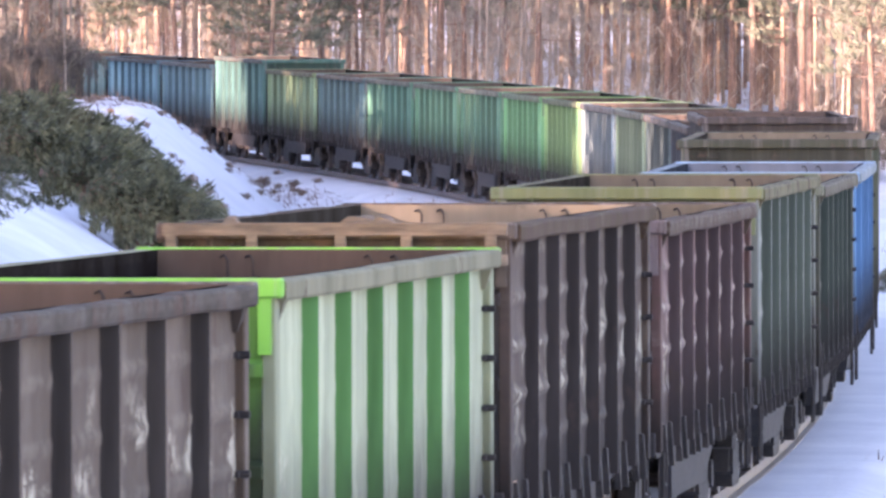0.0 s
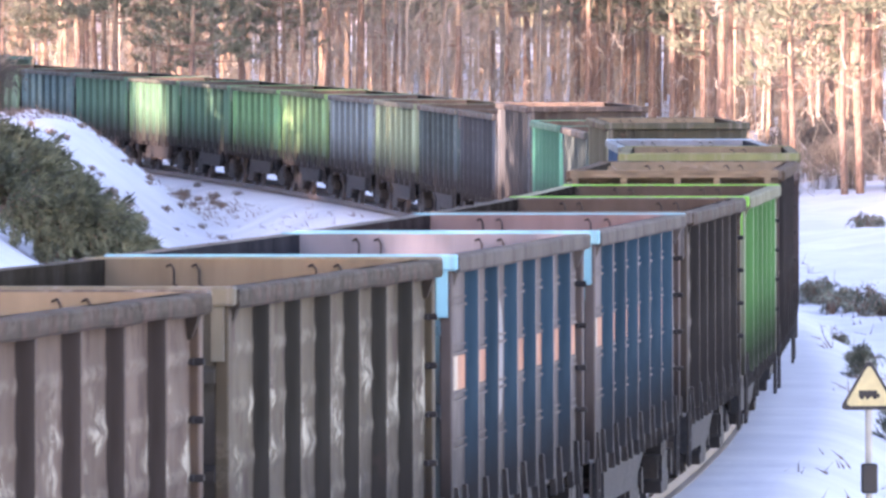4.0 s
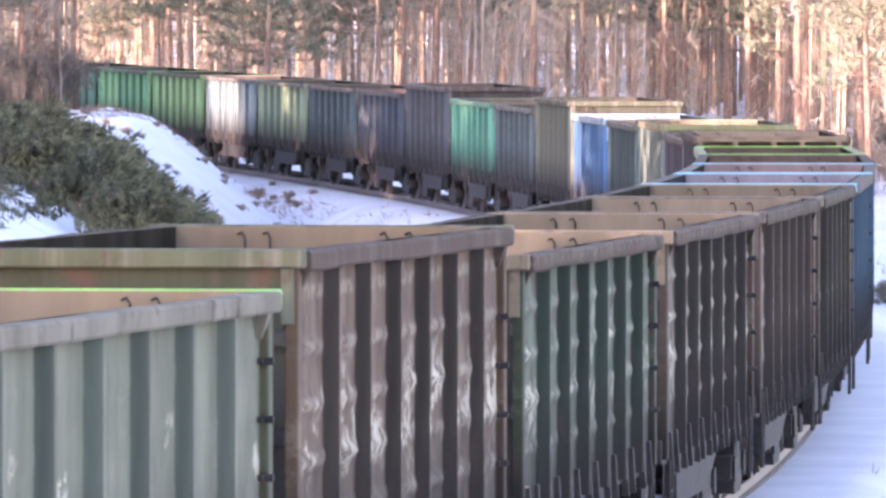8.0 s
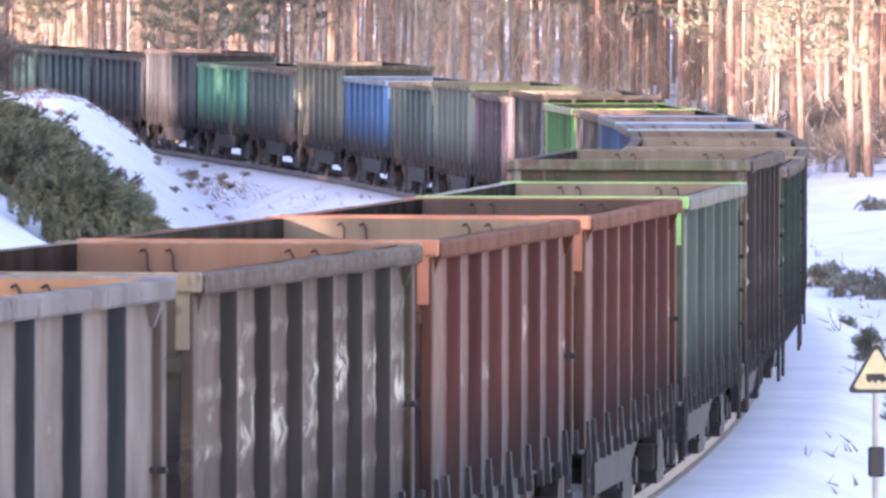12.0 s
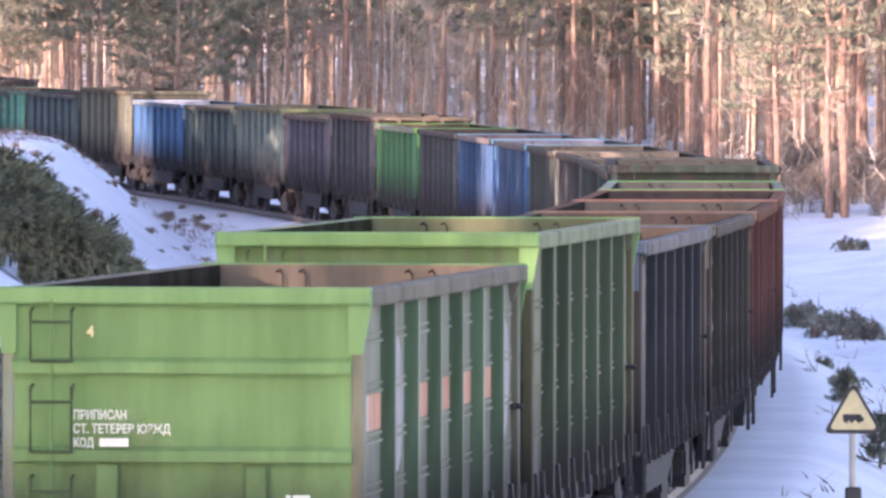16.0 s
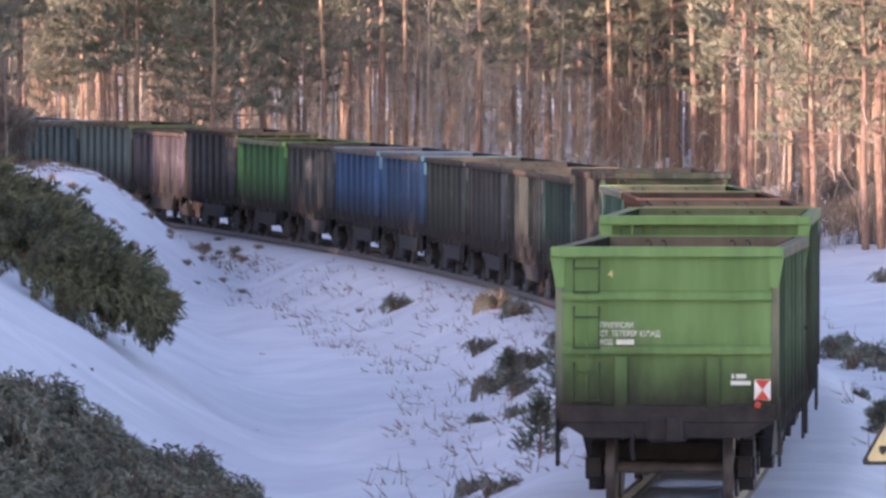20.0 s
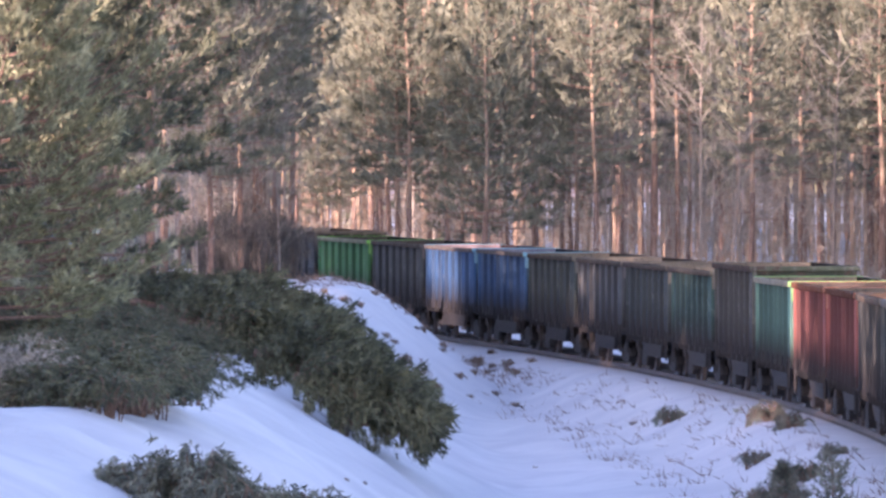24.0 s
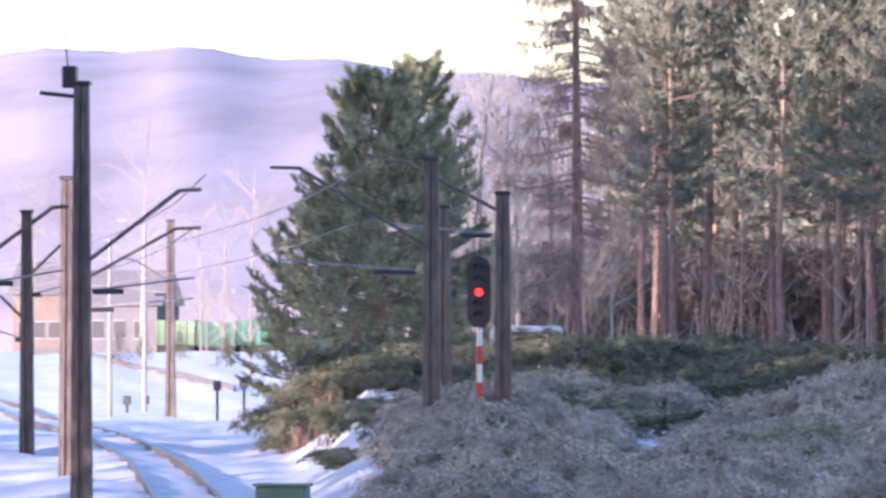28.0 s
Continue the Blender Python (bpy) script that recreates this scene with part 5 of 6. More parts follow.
sr = np.random.default_rng(31)
row = 0
for dist in (152, 162, 172, 182, 192, 203, 214, 226, 238, 251, 264, 278, 293, 308):
    step = 2.45 * FOCAL / dist
    u = (-2370 if dist > 230 else -2280) + 70 * (row % 2)
    stop = -720 if dist < 200 else -540
    while u < stop:
        k = int(sr.integers(4))
        # back rows use dark bushes in place of shade on frosted ones
        src = EVERGREEN if dist > 270 or dist > 252 and sr.random() < (0.8 if u < -1950 else 0.5) else SHRUBS[k]
        low = float(np.interp(u, [-2100, -1750, -1350], [0.62, 0.72, 1.0]))
        grow = 1.16 + 0.30 * math.sin(u * 0.0085 + dist * 0.11)
        set_plant(src, u + sr.uniform(-40, 40), dist + sr.uniform(-4, 4), sr.uniform(0, 360), sr.uniform(0.65, 1.25) * grow * (0.5 + 0.5 * low), 0.1, low)
        u += step * sr.uniform(0.85, 1.15) * (0.72 if u < -1600 else 1.0)
    row += 1
for u, dist, k in ((-560, 178, 0.8), (-520, 215, 0.9), (-600, 150, 0.8), (-640, 190, 0.9)):
    set_plant(SHRUBS[2], u, dist, u * 3.0, k)
for i in range(20):
    u = sr.uniform(-570, -215)
    set_plant(SHRUBS[i % 4] if i % 2 and u < -480 else EVERGREEN, u, sr.uniform(182, 225), i * 67.0, sr.uniform(0.6, 0.9))
for i in range(34):
    u, dist = sr.uniform(-560, -70), sr.uniform(222, 325)
    if u > -180 and dist < 262:
        continue
    set_plant(EVERGREEN if i % 3 or u > -300 else SHRUBS[i % 4], u, dist, i * 41.0, sr.uniform(0.8, 1.2) * (0.7 if u > -300 else 1.0))
for u, dist, k in ((40, 142, 1.0), (150, 139, 0.95), (255, 136, 0.9), (345, 133, 0.75), (-60, 144, 1.0), (-160, 146, 0.8), (90, 131, 0.9), (210, 128, 0.8), (-20, 135, 0.9)):
    set_plant(LEAFY, u, dist, u * 7.0, k, 0.2)


LEAF_PILE = [(-30 + 42 * i, 822 + 20 * i) for i in range(10)]


for i, (u, yy) in enumerate(LEAF_PILE):
    set_plant(LEAFY, u, on_slope(u, yy), i * 61.0, 0.82, 0.1)
    set_plant(LEAFY, u - 20, on_slope(u, yy + 70), i * 97.0, 0.85, 0.1)
for i in range(16):
    u = -690 + 14 * i + sr.uniform(-8, 8)
    set_plant(SHRUBS[i % 4], u, on_slope(u, 455 + 50 * sr.random()), i * 77.0, sr.uniform(0.5, 0.75), 0.15)
for i in range(24):
    u = -640 + 16 * i + sr.uniform(-8, 8)
    set_plant(EVERGREEN if u > -430 else SHRUBS[i % 4], u, on_slope(u, 475 + 45 * sr.random()), i * 59.0, sr.uniform(0.75, 0.95), 0.15)
# thicket added behind the first trunks, a dark stand-in for the forest's shade
for i in range(96):
    u = -2150 + 16.5 * i
    set_plant(THICKET, u, forest_edge(u) + sr.uniform(34, 60), i * 71.0, sr.uniform(0.8, 1.15), 0.2)
for i in range(7):
    u = -205 + 13 * i
    set_plant(EVERGREEN, u, on_slope(u, 400 + 30 * sr.random()), i * 33.0, sr.uniform(0.5, 0.7), 0.15)
for i in range(9):
    u, dist = -112 + 14 * i, sr.uniform(336, 350)
    x, y, z = spot(u, dist)
    if float(along(np.array([x]), np.array([y]))[1][0]) < -5.5:
        set_plant(THICKET, u, dist, i * 71.0, sr.uniform(0.42, 0.62), 0.2)
for i in range(22):
    u = 1310 + 29 * i
    set_plant(THICKET, u, forest_edge(u) + sr.uniform(8, 34), i * 47.0, sr.uniform(0.3, 0.55), 0.2)
for i in range(110):
    u = sr.uniform(-2260, -1250)
    set_plant(SHRUBS[i % 4], u, sr.uniform(165, 243), i * 43.0, sr.uniform(0.7, 1.4), 0.1, sr.uniform(0.6, 0.95))
for i in range(26):
    set_plant(SHRUBS[i % 4], sr.uniform(-1500, -880), sr.uniform(236, 268), i * 53.0, sr.uniform(0.9, 1.3))
# taller bushes that stand out of the frosted cover
for i, (u, dist, size) in enumerate(((-1990, 168, 1.0), (-1890, 172, 1.1), (-1790, 180, 1.15), (-1660, 196, 1.3), (-1560, 205, 1.45), (-1470, 176, 1.3), (-1350, 186, 1.4), (-1250, 208, 1.5), (-1150, 180, 1.3))):
    set_plant(SHRUBS[(2, 0, 3, 1)[i % 4]], u, dist, i * 101.0, size, 0.15)
# dark bushes under the pines by the station
for i in range(44):
    set_plant(EVERGREEN if i % 3 == 0 else SHRUBS[i % 4], sr.uniform(-2280, -1560), sr.uniform(238, 288 if i % 3 == 0 else 262), i * 29.0, sr.uniform(0.9, 1.35), 0.1, 0.7)
for i in range(10):
    set_plant(EVERGREEN, -2470 + 24 * i, 296 + 5 * (i % 4), i * 83.0, 0.8 + 0.1 * (i * 7 % 5), 0.1)
for i in range(16):
    set_plant(EVERGREEN, -2110 + 24 * i, 292 + 6 * (i % 4), i * 67.0, 0.85 + 0.1 * (i * 3 % 5), 0.1)
for i in range(12):
    u = -490 + 18 * i + sr.uniform(-8, 8)
    set_plant(EVERGREEN, u, on_slope(u, 425 + 30 * sr.random()), i * 59.0, sr.uniform(0.5, 0.75), 0.15)


# ---- felled pine tops on the slope ----
def make_felled(seed, length):
    """A felled pine top lying down the slope: a stem with drooping boughs of dark needles."""
    r = np.random.default_rng(seed)
    ob = thing("felled_pine_top", "felled dark green pine top lying on the snowy slope", "tree")
    st, br = Shape(), Shape()
    st.tube([(0, 0, 0.5), (length * 0.5, 0, 0.7), (length, 0, 0.25)], [0.09, 0.06, 0.02], 6)
    spots_, ways = [], []
    for i in range(60):
        g = (i + r.random()) / 60
        p = np.array([length * g, 0, 0.55 + 0.25 * math.sin(g * 3.0)])
        a = r.uniform(-1.2, 1.2)
        side = 1 if r.random() < 0.5 else -1
        L = (1.5 - 0.9 * g) * (0.7 + 0.5 * r.random())
        d = np.array([0.75 * math.cos(a), side * 0.6, 0.55 * math.sin(a) + 0.25])
        d /= np.linalg.norm(d)
        e = p + d * L
        e[2] = max(e[2] - 0.35, 0.05)
        m = (p + e) / 2 + np.array([0, 0, 0.12])
        br.tube([tuple(p), tuple(m), tuple(e)], [0.02, 0.014, 0.006], 3, False)
        q = 0.15 + 0.9 * r.random(24)[:, None]
        c = p + (e - p) * q + np.array([0, 0, 0.45]) * q * (1 - q) + r.normal(size=(24, 3)) * 0.09
        c[:, 2] = np.maximum(c[:, 2], 0.02)
        spots_.append(c)
        ways.append(d * 0.8 + np.array([0.25, 0, -0.35]) + r.normal(size=(24, 3)) * 0.25)
    spots_, ways = np.concatenate(spots_), np.concatenate(ways)
    v, f = plumes(r, spots_, ways, 0.30 * (0.7 + 0.7 * r.random(len(spots_))), 8, 0.07, 0.40)
    part("stem", st.mesh("stem", BARK_GREY), ob)
    part("branchwork", br.mesh("branchwork", BARK_GREY), ob, kind="stuff")
    part("foliage", raw("foliage", v, f, NEEDLE_DARK), ob, kind="stuff")
    return ob


FELLED = [make_felled(501, 3.4), make_felled(502, 3.0), make_felled(503, 2.6)]
for i, (u, dist, turn, k) in enumerate(((-260, 240, -20, 0.9), (-205, 236, -35, 0.95), (-150, 230, -15, 0.95), (-100, 226, -30, 0.95), (-50, 220, -12, 0.95), (0, 215, -28, 0.9), (50, 211, -18, 0.85), (95, 207, -30, 0.8), (-120, 216, -25, 0.9), (-180, 224, -10, 0.9), (-40, 209, -35, 0.85), (30, 204, -22, 0.75), (130, 204, -20, 0.6), (-300, 246, -25, 0.8), (-80, 218, -24, 1.0), (10, 208, -30, 0.9), (75, 204, -20, 0.85), (-140, 222, -30, 1.0))):
    x, y, z = spot(u, dist)
    m = pose(x, y, z + 0.05, 0, 14, turn) @ Matrix.Diagonal((k, k, k * 1.15, 1))
    if i < 3:
        FELLED[i].matrix_basis = m
    else:
        copy_thing(FELLED[i % 3], m)

# ---- weeds, brush and small pines in the snow ----
WEED = make_shrub(411, 0.9, 0.55, "dry brown weeds poking through the snow", TWIG, BARK_GREY, 26, 3, 0.10, "dry_weed", 0.3)
BRUSH = make_shrub(412, 1.3, 0.65, "low dark green brush half buried in snow", LEAF_DARK, BARK_GREY, 40, 8, 0.13, "low_brush", 0.6)
for u, yy, k in ((232, 452, 1.2), (292, 492, 1.0), (262, 470, 1.3), (330, 470, 0.9), (392, 500, 1.1), (430, 520, 0.9), (350, 505, 1.0), (640, 556, 0.7), (612, 516, 0.5), (462, 628, 0.6), (160, 655, 0.7), (128, 650, 0.6), (452, 762, 0.5), (740, 708, 0.5), (200, 400, 1.0), (300, 420, 1.0), (130, 335, 1.2), (180, 320, 0.9), (240, 350, 0.9), (90, 320, 0.9), (60, 300, 1.2), (320, 395, 0.8), (210, 440, 0.9), (170, 430, 0.7)):
    dist = on_slope(u, yy)
    set_plant(WEED, u, float(dist), u * 5.0, 0.75 * k * dist * (0.7 + 0.4 * ((u * 13) % 7) / 7) / 330.0, 0.05)
for u, yy, k in ((130, 540, 1.2), (170, 530, 1.3), (215, 545, 1.3), (250, 552, 1.2), (190, 556, 1.2), (280, 560, 0.9), (110, 560, 1.0), (700, 550, 1.2), (880, 545, 1.4), (905, 560, 1.2), (860, 620, 1.0), (880, 695, 1.5), (925, 660, 1.5), (950, 650, 1.3), (845, 750, 0.8), (990, 610, 1.0), (910, 740, 1.0), (830, 880, 1.4), (890, 870, 1.2), (935, 690, 1.1), (1500, 640, 1.6), (1540, 650, 1.8), (1475, 620, 1.2), (1550, 745, 1.2), (1525, 705, 0.8), (1580, 500, 1.0), (1600, 660, 1.5)):
    dist = on_slope(u, yy)
    set_plant(BRUSH, u, float(dist), u * 5.0, k * dist / 300.0, 0.05)


wr = np.random.default_rng(93)
for i in range(70):
    u, yy = wr.uniform(95, 470), wr.uniform(245, 500)
    if yy < 235 + 0.55 * (u - 95) - 20 or yy > 330 + 0.75 * (u - 95):
        continue
    dist = on_slope(u, yy)
    set_plant(WEED, u, dist, i * 37.0, dist * wr.uniform(0.25, 0.6) / 330.0, 0.05)


for i in range(12):
    p = beside(206 + 1.6 * i + wr.uniform(-0.5, 0.5), -2.8 - wr.uniform(0, 0.9))
    set_plant(WEED, 784 + FOCAL * p.x / p.y, p.y, i * 53.0, wr.uniform(0.5, 0.9), 0.05)


def litter():
    """Fallen twigs and dry stalks on the snow."""
    r = np.random.default_rng(91)
    s = np.concatenate([r.uniform(195, 235, 1100), r.uniform(20, 190, 520), r.uniform(-20, 260, 260)])
    d = np.concatenate([-r.uniform(2.8, 14, 1100), -r.uniform(1.9, 6.5, 520), r.uniform(2.2, 9, 260)])
    p = np.array([beside(a, q)[:2] for a, q in zip(s, d)])
    z = ground_z(p[:, 0], p[:, 1])
    v, f = [], []
    for (x, y), h in zip(p, z):
        for _ in range(3):
            c = np.array([x + r.normal() * 0.12, y + r.normal() * 0.12, h])
            g = np.array([r.normal(), r.normal() * 0.7, 0.25 + 0.7 * r.random()])
            g = g / np.linalg.norm(g) * r.uniform(0.12, 0.45)
            w = np.array([0.012, 0.0, 0.008])
            k = len(v)
            v += [tuple(c - w), tuple(c + w), tuple(c + g)]
            f.append((k, k + 1, k + 2))
    solid("snow_litter", raw("snow_litter", v, f, BARK_GREY), "scattered dry stalks and twigs on the snow", "litter", kind="stuff")


litter()


def small_pine(u, dist, height, seed):
    r = np.random.default_rng(seed)
    x, y, z = spot(u, dist)
    ob = thing("pine_sapling", "small dark pine sapling standing in the snow", "tree", pose(x, y, z))
    st = Shape().tube([(0, 0, -0.1), (0.02, 0, height * 0.5), (0, 0, height)], [0.03, 0.02, 0.008], 6)
    spots_, ways = [], []
    for i in range(int(16 + 14 * height)):
        q = (i + r.random()) / (16 + 14 * height)
        a, reach = i * 2.4 + r.random(), (1.08 - q) * 0.42 * height
        out = np.array([math.cos(a), math.sin(a), 0.0])
        p, e = np.array([0, 0, height * (0.06 + 0.86 * q)]), np.array([0, 0, height * (0.12 + 0.88 * q)]) + out * reach
        st.tube([tuple(p), tuple(e)], [0.010, 0.004], 4, False)
        g = 0.25 + 0.8 * r.random((9, 1))
        spots_.append(p + (e - p) * g + r.normal(size=(9, 3)) * 0.04 * height)
        ways.append(out * 0.6 + np.array([0, 0, 0.5]) + r.normal(size=(9, 3)) * 0.25)
    spots_, ways = np.concatenate(spots_), np.concatenate(ways)
    v, f = plumes(r, spots_, ways, 0.15 * (0.8 + 0.6 * r.random(len(spots_))), 8, 0.07, 0.45)
    part("trunk", st.mesh("trunk", BARK_GREY), ob)
    part("crown", raw("crown", v, f, LEAF_DARK), ob, kind="stuff")


small_pine(989, 178, 1.7, 61)
small_pine(955, 166, 1.0, 62)
small_pine(905, 214, 1.1, 65)
small_pine(1560, 172, 0.6, 63)
small_pine(1622, 150, 0.8, 64)
for i, (u, dist, h) in enumerate(((-2800, 560, 2.0), (-2756, 580, 1.5), (-2690, 575, 1.7), (-2604, 560, 1.9))):
    small_pine(u, dist, h, 70 + i)


# ---- the warning sign by the line ----
def plain(name, colour, rough=0.6, metal=0.0):
    return two_tone(name, tuple(c * 0.85 for c in colour), tuple(min(1, c * 1.1) for c in colour), 3.0, rough, relief=0.1)


CREAM_P = plain("cream_pole", (0.55, 0.52, 0.42), 0.6)
WHITE_P, BLACK_P, RED_P, YELLOW_P = plain("white_enamel", (0.75, 0.74, 0.68), 0.4), plain("black_enamel", (0.02, 0.02, 0.022), 0.4), plain("red_enamel", (0.55, 0.05, 0.03), 0.45), plain("yellow_enamel", (0.72, 0.60, 0.30), 0.4)
GREYP = plain("grey_pole", (0.27, 0.26, 0.255), 0.6)
CONCRETE = two_tone("old_concrete_pole", (0.07, 0.058, 0.05), (0.16, 0.13, 0.11), 2.5, 0.9, (3, 3, 0.6), 0.5)


def tri(size, y, z0):
    """Corners of a triangle with rounded tips."""
    pts = []
    h = size * 0.866
    for cx, cz, a0 in ((-size / 2, 0, 150), (size / 2, 0, -90), (0, h, 30)):
        ix, iz = cx * 0.86, h / 3 + (cz - h / 3) * 0.86
        for a in (0, 40, 80, 120):
            w = radians(a0 + a)
            pts.append((ix + 0.07 * size * math.cos(w), y, z0 + iz + 0.07 * size * math.sin(w)))
    return pts


def plate(sh, pts, thick):
    n, k = len(pts), len(sh.v)
    sh.v += list(pts) + [(x, y + thick, z) for x, y, z in pts]
    sh.f.append(tuple(range(k, k + n)))
    sh.f.append(tuple(reversed(range(k + n, k + 2 * n))))
    for i in range(n):
        j = (i + 1) % n
        sh.f.append((k + i, k + n + i, k + n + j, k + j))
    return sh


def make_sign():
    x, y, z = spot(1575, 121)
    ob = thing("warning_sign", "yellowish triangular warning sign with a black lorry-like symbol on a pole", "sign", pose(x, y, z, 0, 0, 3))
    top = 6.2 - (752 - HZ) * 121 / FOCAL - z + 0.10
    part("pole", Shape().tube([(0, 0.05, -0.3), (0, 0.05, top)], 0.045, 10).mesh("pole", CREAM_P), ob)
    z0 = top - 0.58
    part("border", plate(Shape(), tri(0.68, -0.005, z0), 0.012).mesh("border", BLACK_P), ob)
    part("face", plate(Shape(), tri(0.55, -0.012, z0 + 0.045), 0.006).mesh("face", YELLOW_P), ob)
    sh = Shape().box(-0.13, 0.10, -0.018, -0.012, z0 + 0.14, z0 + 0.22).box(0.04, 0.13, -0.018, -0.012, z0 + 0.13, z0 + 0.18)
    for q in (-0.09, -0.02, 0.07):
        sh.tube([(q, -0.018, z0 + 0.135), (q, -0.012, z0 + 0.135)], 0.026, 10)
    part("symbol", sh.mesh("symbol", BLACK_P), ob)
    part("box", Shape().box(-0.10, 0.10, -0.06, 0.04, z0 - 1.05, z0 - 0.68, 0.02).mesh("box", BLACK_P), ob)


make_sign()


# ---- tail board and lettering of the last wagon ----
def tail_marks(car):
    y = -HALF - 0.135
    cx, cz, g = 1.29, 1.57, 0.004
    board = part("tail_board", Shape().box(cx - 0.11, cx + 0.11, y - 0.015, y, cz - 0.14, cz + 0.14, 0.006).mesh("tail_board", WHITE_P), car, None, "red and white tail board")
    sh = Shape()
    for q in (-1, 1):
        k = len(sh.v)
        sh.v += [(cx - 0.105, y - 0.015 - g, cz + q * 0.135), (cx + 0.105, y - 0.015 - g, cz + q * 0.135), (cx, y - 0.015 - g, cz)]
        sh.f.append((k, k + 1, k + 2) if q < 0 else (k + 2, k + 1, k))
    part("red_wedge", sh.mesh("red_wedge", RED_P), board)
    part("bracket", Shape().box(cx - 0.02, cx + 0.02, y - 0.0, -HALF - 0.05, cz - 0.05, cz + 0.05).mesh("bracket", DARK), board)
    lamp = part("tail_lamp", Shape().tube([(cx - 0.06, y - 0.06, 1.37), (cx - 0.06, y + 0.02, 1.37)], 0.045, 14).mesh("tail_lamp", RED_P), car, None, "dull red tail lamp")
    part("lamp_bail", Shape().tube([(cx - 0.10, y - 0.02, 1.37), (cx - 0.06, y - 0.02, 1.45), (cx - 0.02, y - 0.02, 1.37)], 0.007, 5).mesh("lamp_bail", DARK), lamp)

    def line(words, size, x, z, mat, broad=1.0):
        cu = bpy.data.curves.new("lettering", "FONT")
        cu.body, cu.size, cu.extrude, cu.offset = words, size, 0.002, 0.002
        ob = new("lettering", cu)
        ob.parent = car
        ob.matrix_basis = pose(x, -HALF - 0.066, z, 90, 0, 0) @ Matrix.Diagonal((broad, 1, 1, 1))
        cu.materials.append(mat)

    LETTER = plain("faded_lettering", (0.70, 0.73, 0.62))
    line("ПРИПИСАН", 0.105, -0.90, 2.40, LETTER, 0.74)
    line("СТ. ТЕТЕРЕВ ЮЗЖД", 0.105, -0.90, 2.285, LETTER, 0.78)
    line("КОД", 0.105, -0.90, 2.17, LETTER, 0.74)
    line("4", 0.13, -0.79, 3.08, YELLOW_P)
    bars = [(-0.68, -0.44, 2.173, 2.243), (0.93, 1.07, 1.72, 1.78), (0.87, 0.91, 1.72, 1.78), (0.86, 1.13, 1.63, 1.69)]
    for x0, x1, z0, z1 in bars:
        part("lettering_bar", Shape().box(x0, x1, -HALF - 0.068, -HALF - 0.06, z0, z1).mesh("lettering_bar", LETTER), car)


tail_marks(cars[0])


def graffiti(car, side, seed):
    """Sprayed blocks between two swages of each panel, part cream and part orange, and a pale bubble on some."""
    r = np.random.default_rng(seed)
    edges = [-HALF + 0.2] + RIBS + [HALF - 0.2]
    x = side * 1.4395

    def block(y0, y1, z0, z1, mat, label, d=0.0):
        sh = Shape().box(min(x, x + side * 0.004) + side * d, max(x, x + side * 0.004) + side * d, y0, y1, z0, z1)
        part("sprayed_mark", sh.mesh("sprayed_mark", mat), car, None, label)

    for i in range(7):
        y0, y1 = edges[i] + 0.16, edges[i + 1] - 0.16
        lo, hi = 2.27 + 0.02 * r.random(), 2.57 + 0.01 * r.random()
        kind = (seed + i * 3) % 5
        split = y0 + (y1 - y0) * (0.35 + 0.25 * r.random())
        if kind < 4:
            block(y0, split, lo, hi, SPRAY_CREAM, "faded cream graffiti")
            block(split, y1, lo, hi, SPRAY_ORANGE, "faded orange graffiti")
        if kind == 4:
            n, sh = 16, Shape()
            c, rz = 2.45, 0.62
            sh.v = [(x + side * 0.002, (y0 + y1) / 2 + (y1 - y0) * 0.46 * math.cos(2 * math.pi * a / n) * (0.9 + 0.15 * r.random()), c + rz * math.sin(2 * math.pi * a / n) * (0.9 + 0.15 * r.random())) for a in range(n)]
            sh.f.append(tuple(range(n)) if side > 0 else tuple(reversed(range(n))))
            part("sprayed_mark", sh.mesh("sprayed_mark", SPRAY_PALE), car, None, "faded pale graffiti bubble")


SPRAY_PALE = two_tone("sprayed_pale", (0.19, 0.18, 0.175), (0.31, 0.30, 0.28), 3.0, 0.6, (1, 2, 0.5), 0.1)
SPRAY_CREAM = two_tone("sprayed_cream", (0.34, 0.25, 0.17), (0.60, 0.48, 0.34), 3.0, 0.6, (1, 2, 0.4), 0.1)
SPRAY_ORANGE = two_tone("sprayed_orange", (0.38, 0.15, 0.08), (0.58, 0.26, 0.13), 3.0, 0.6, (1, 2, 0.4), 0.1)
graffiti(cars[0], 1, 1)
graffiti(cars[13], 1, 2)
graffiti(cars[12], 1, 3)

WOOD = two_tone("weathered_board", (0.13, 0.10, 0.07), (0.27, 0.205, 0.14), 2.0, 0.9, (1, 6, 6), 0.5)


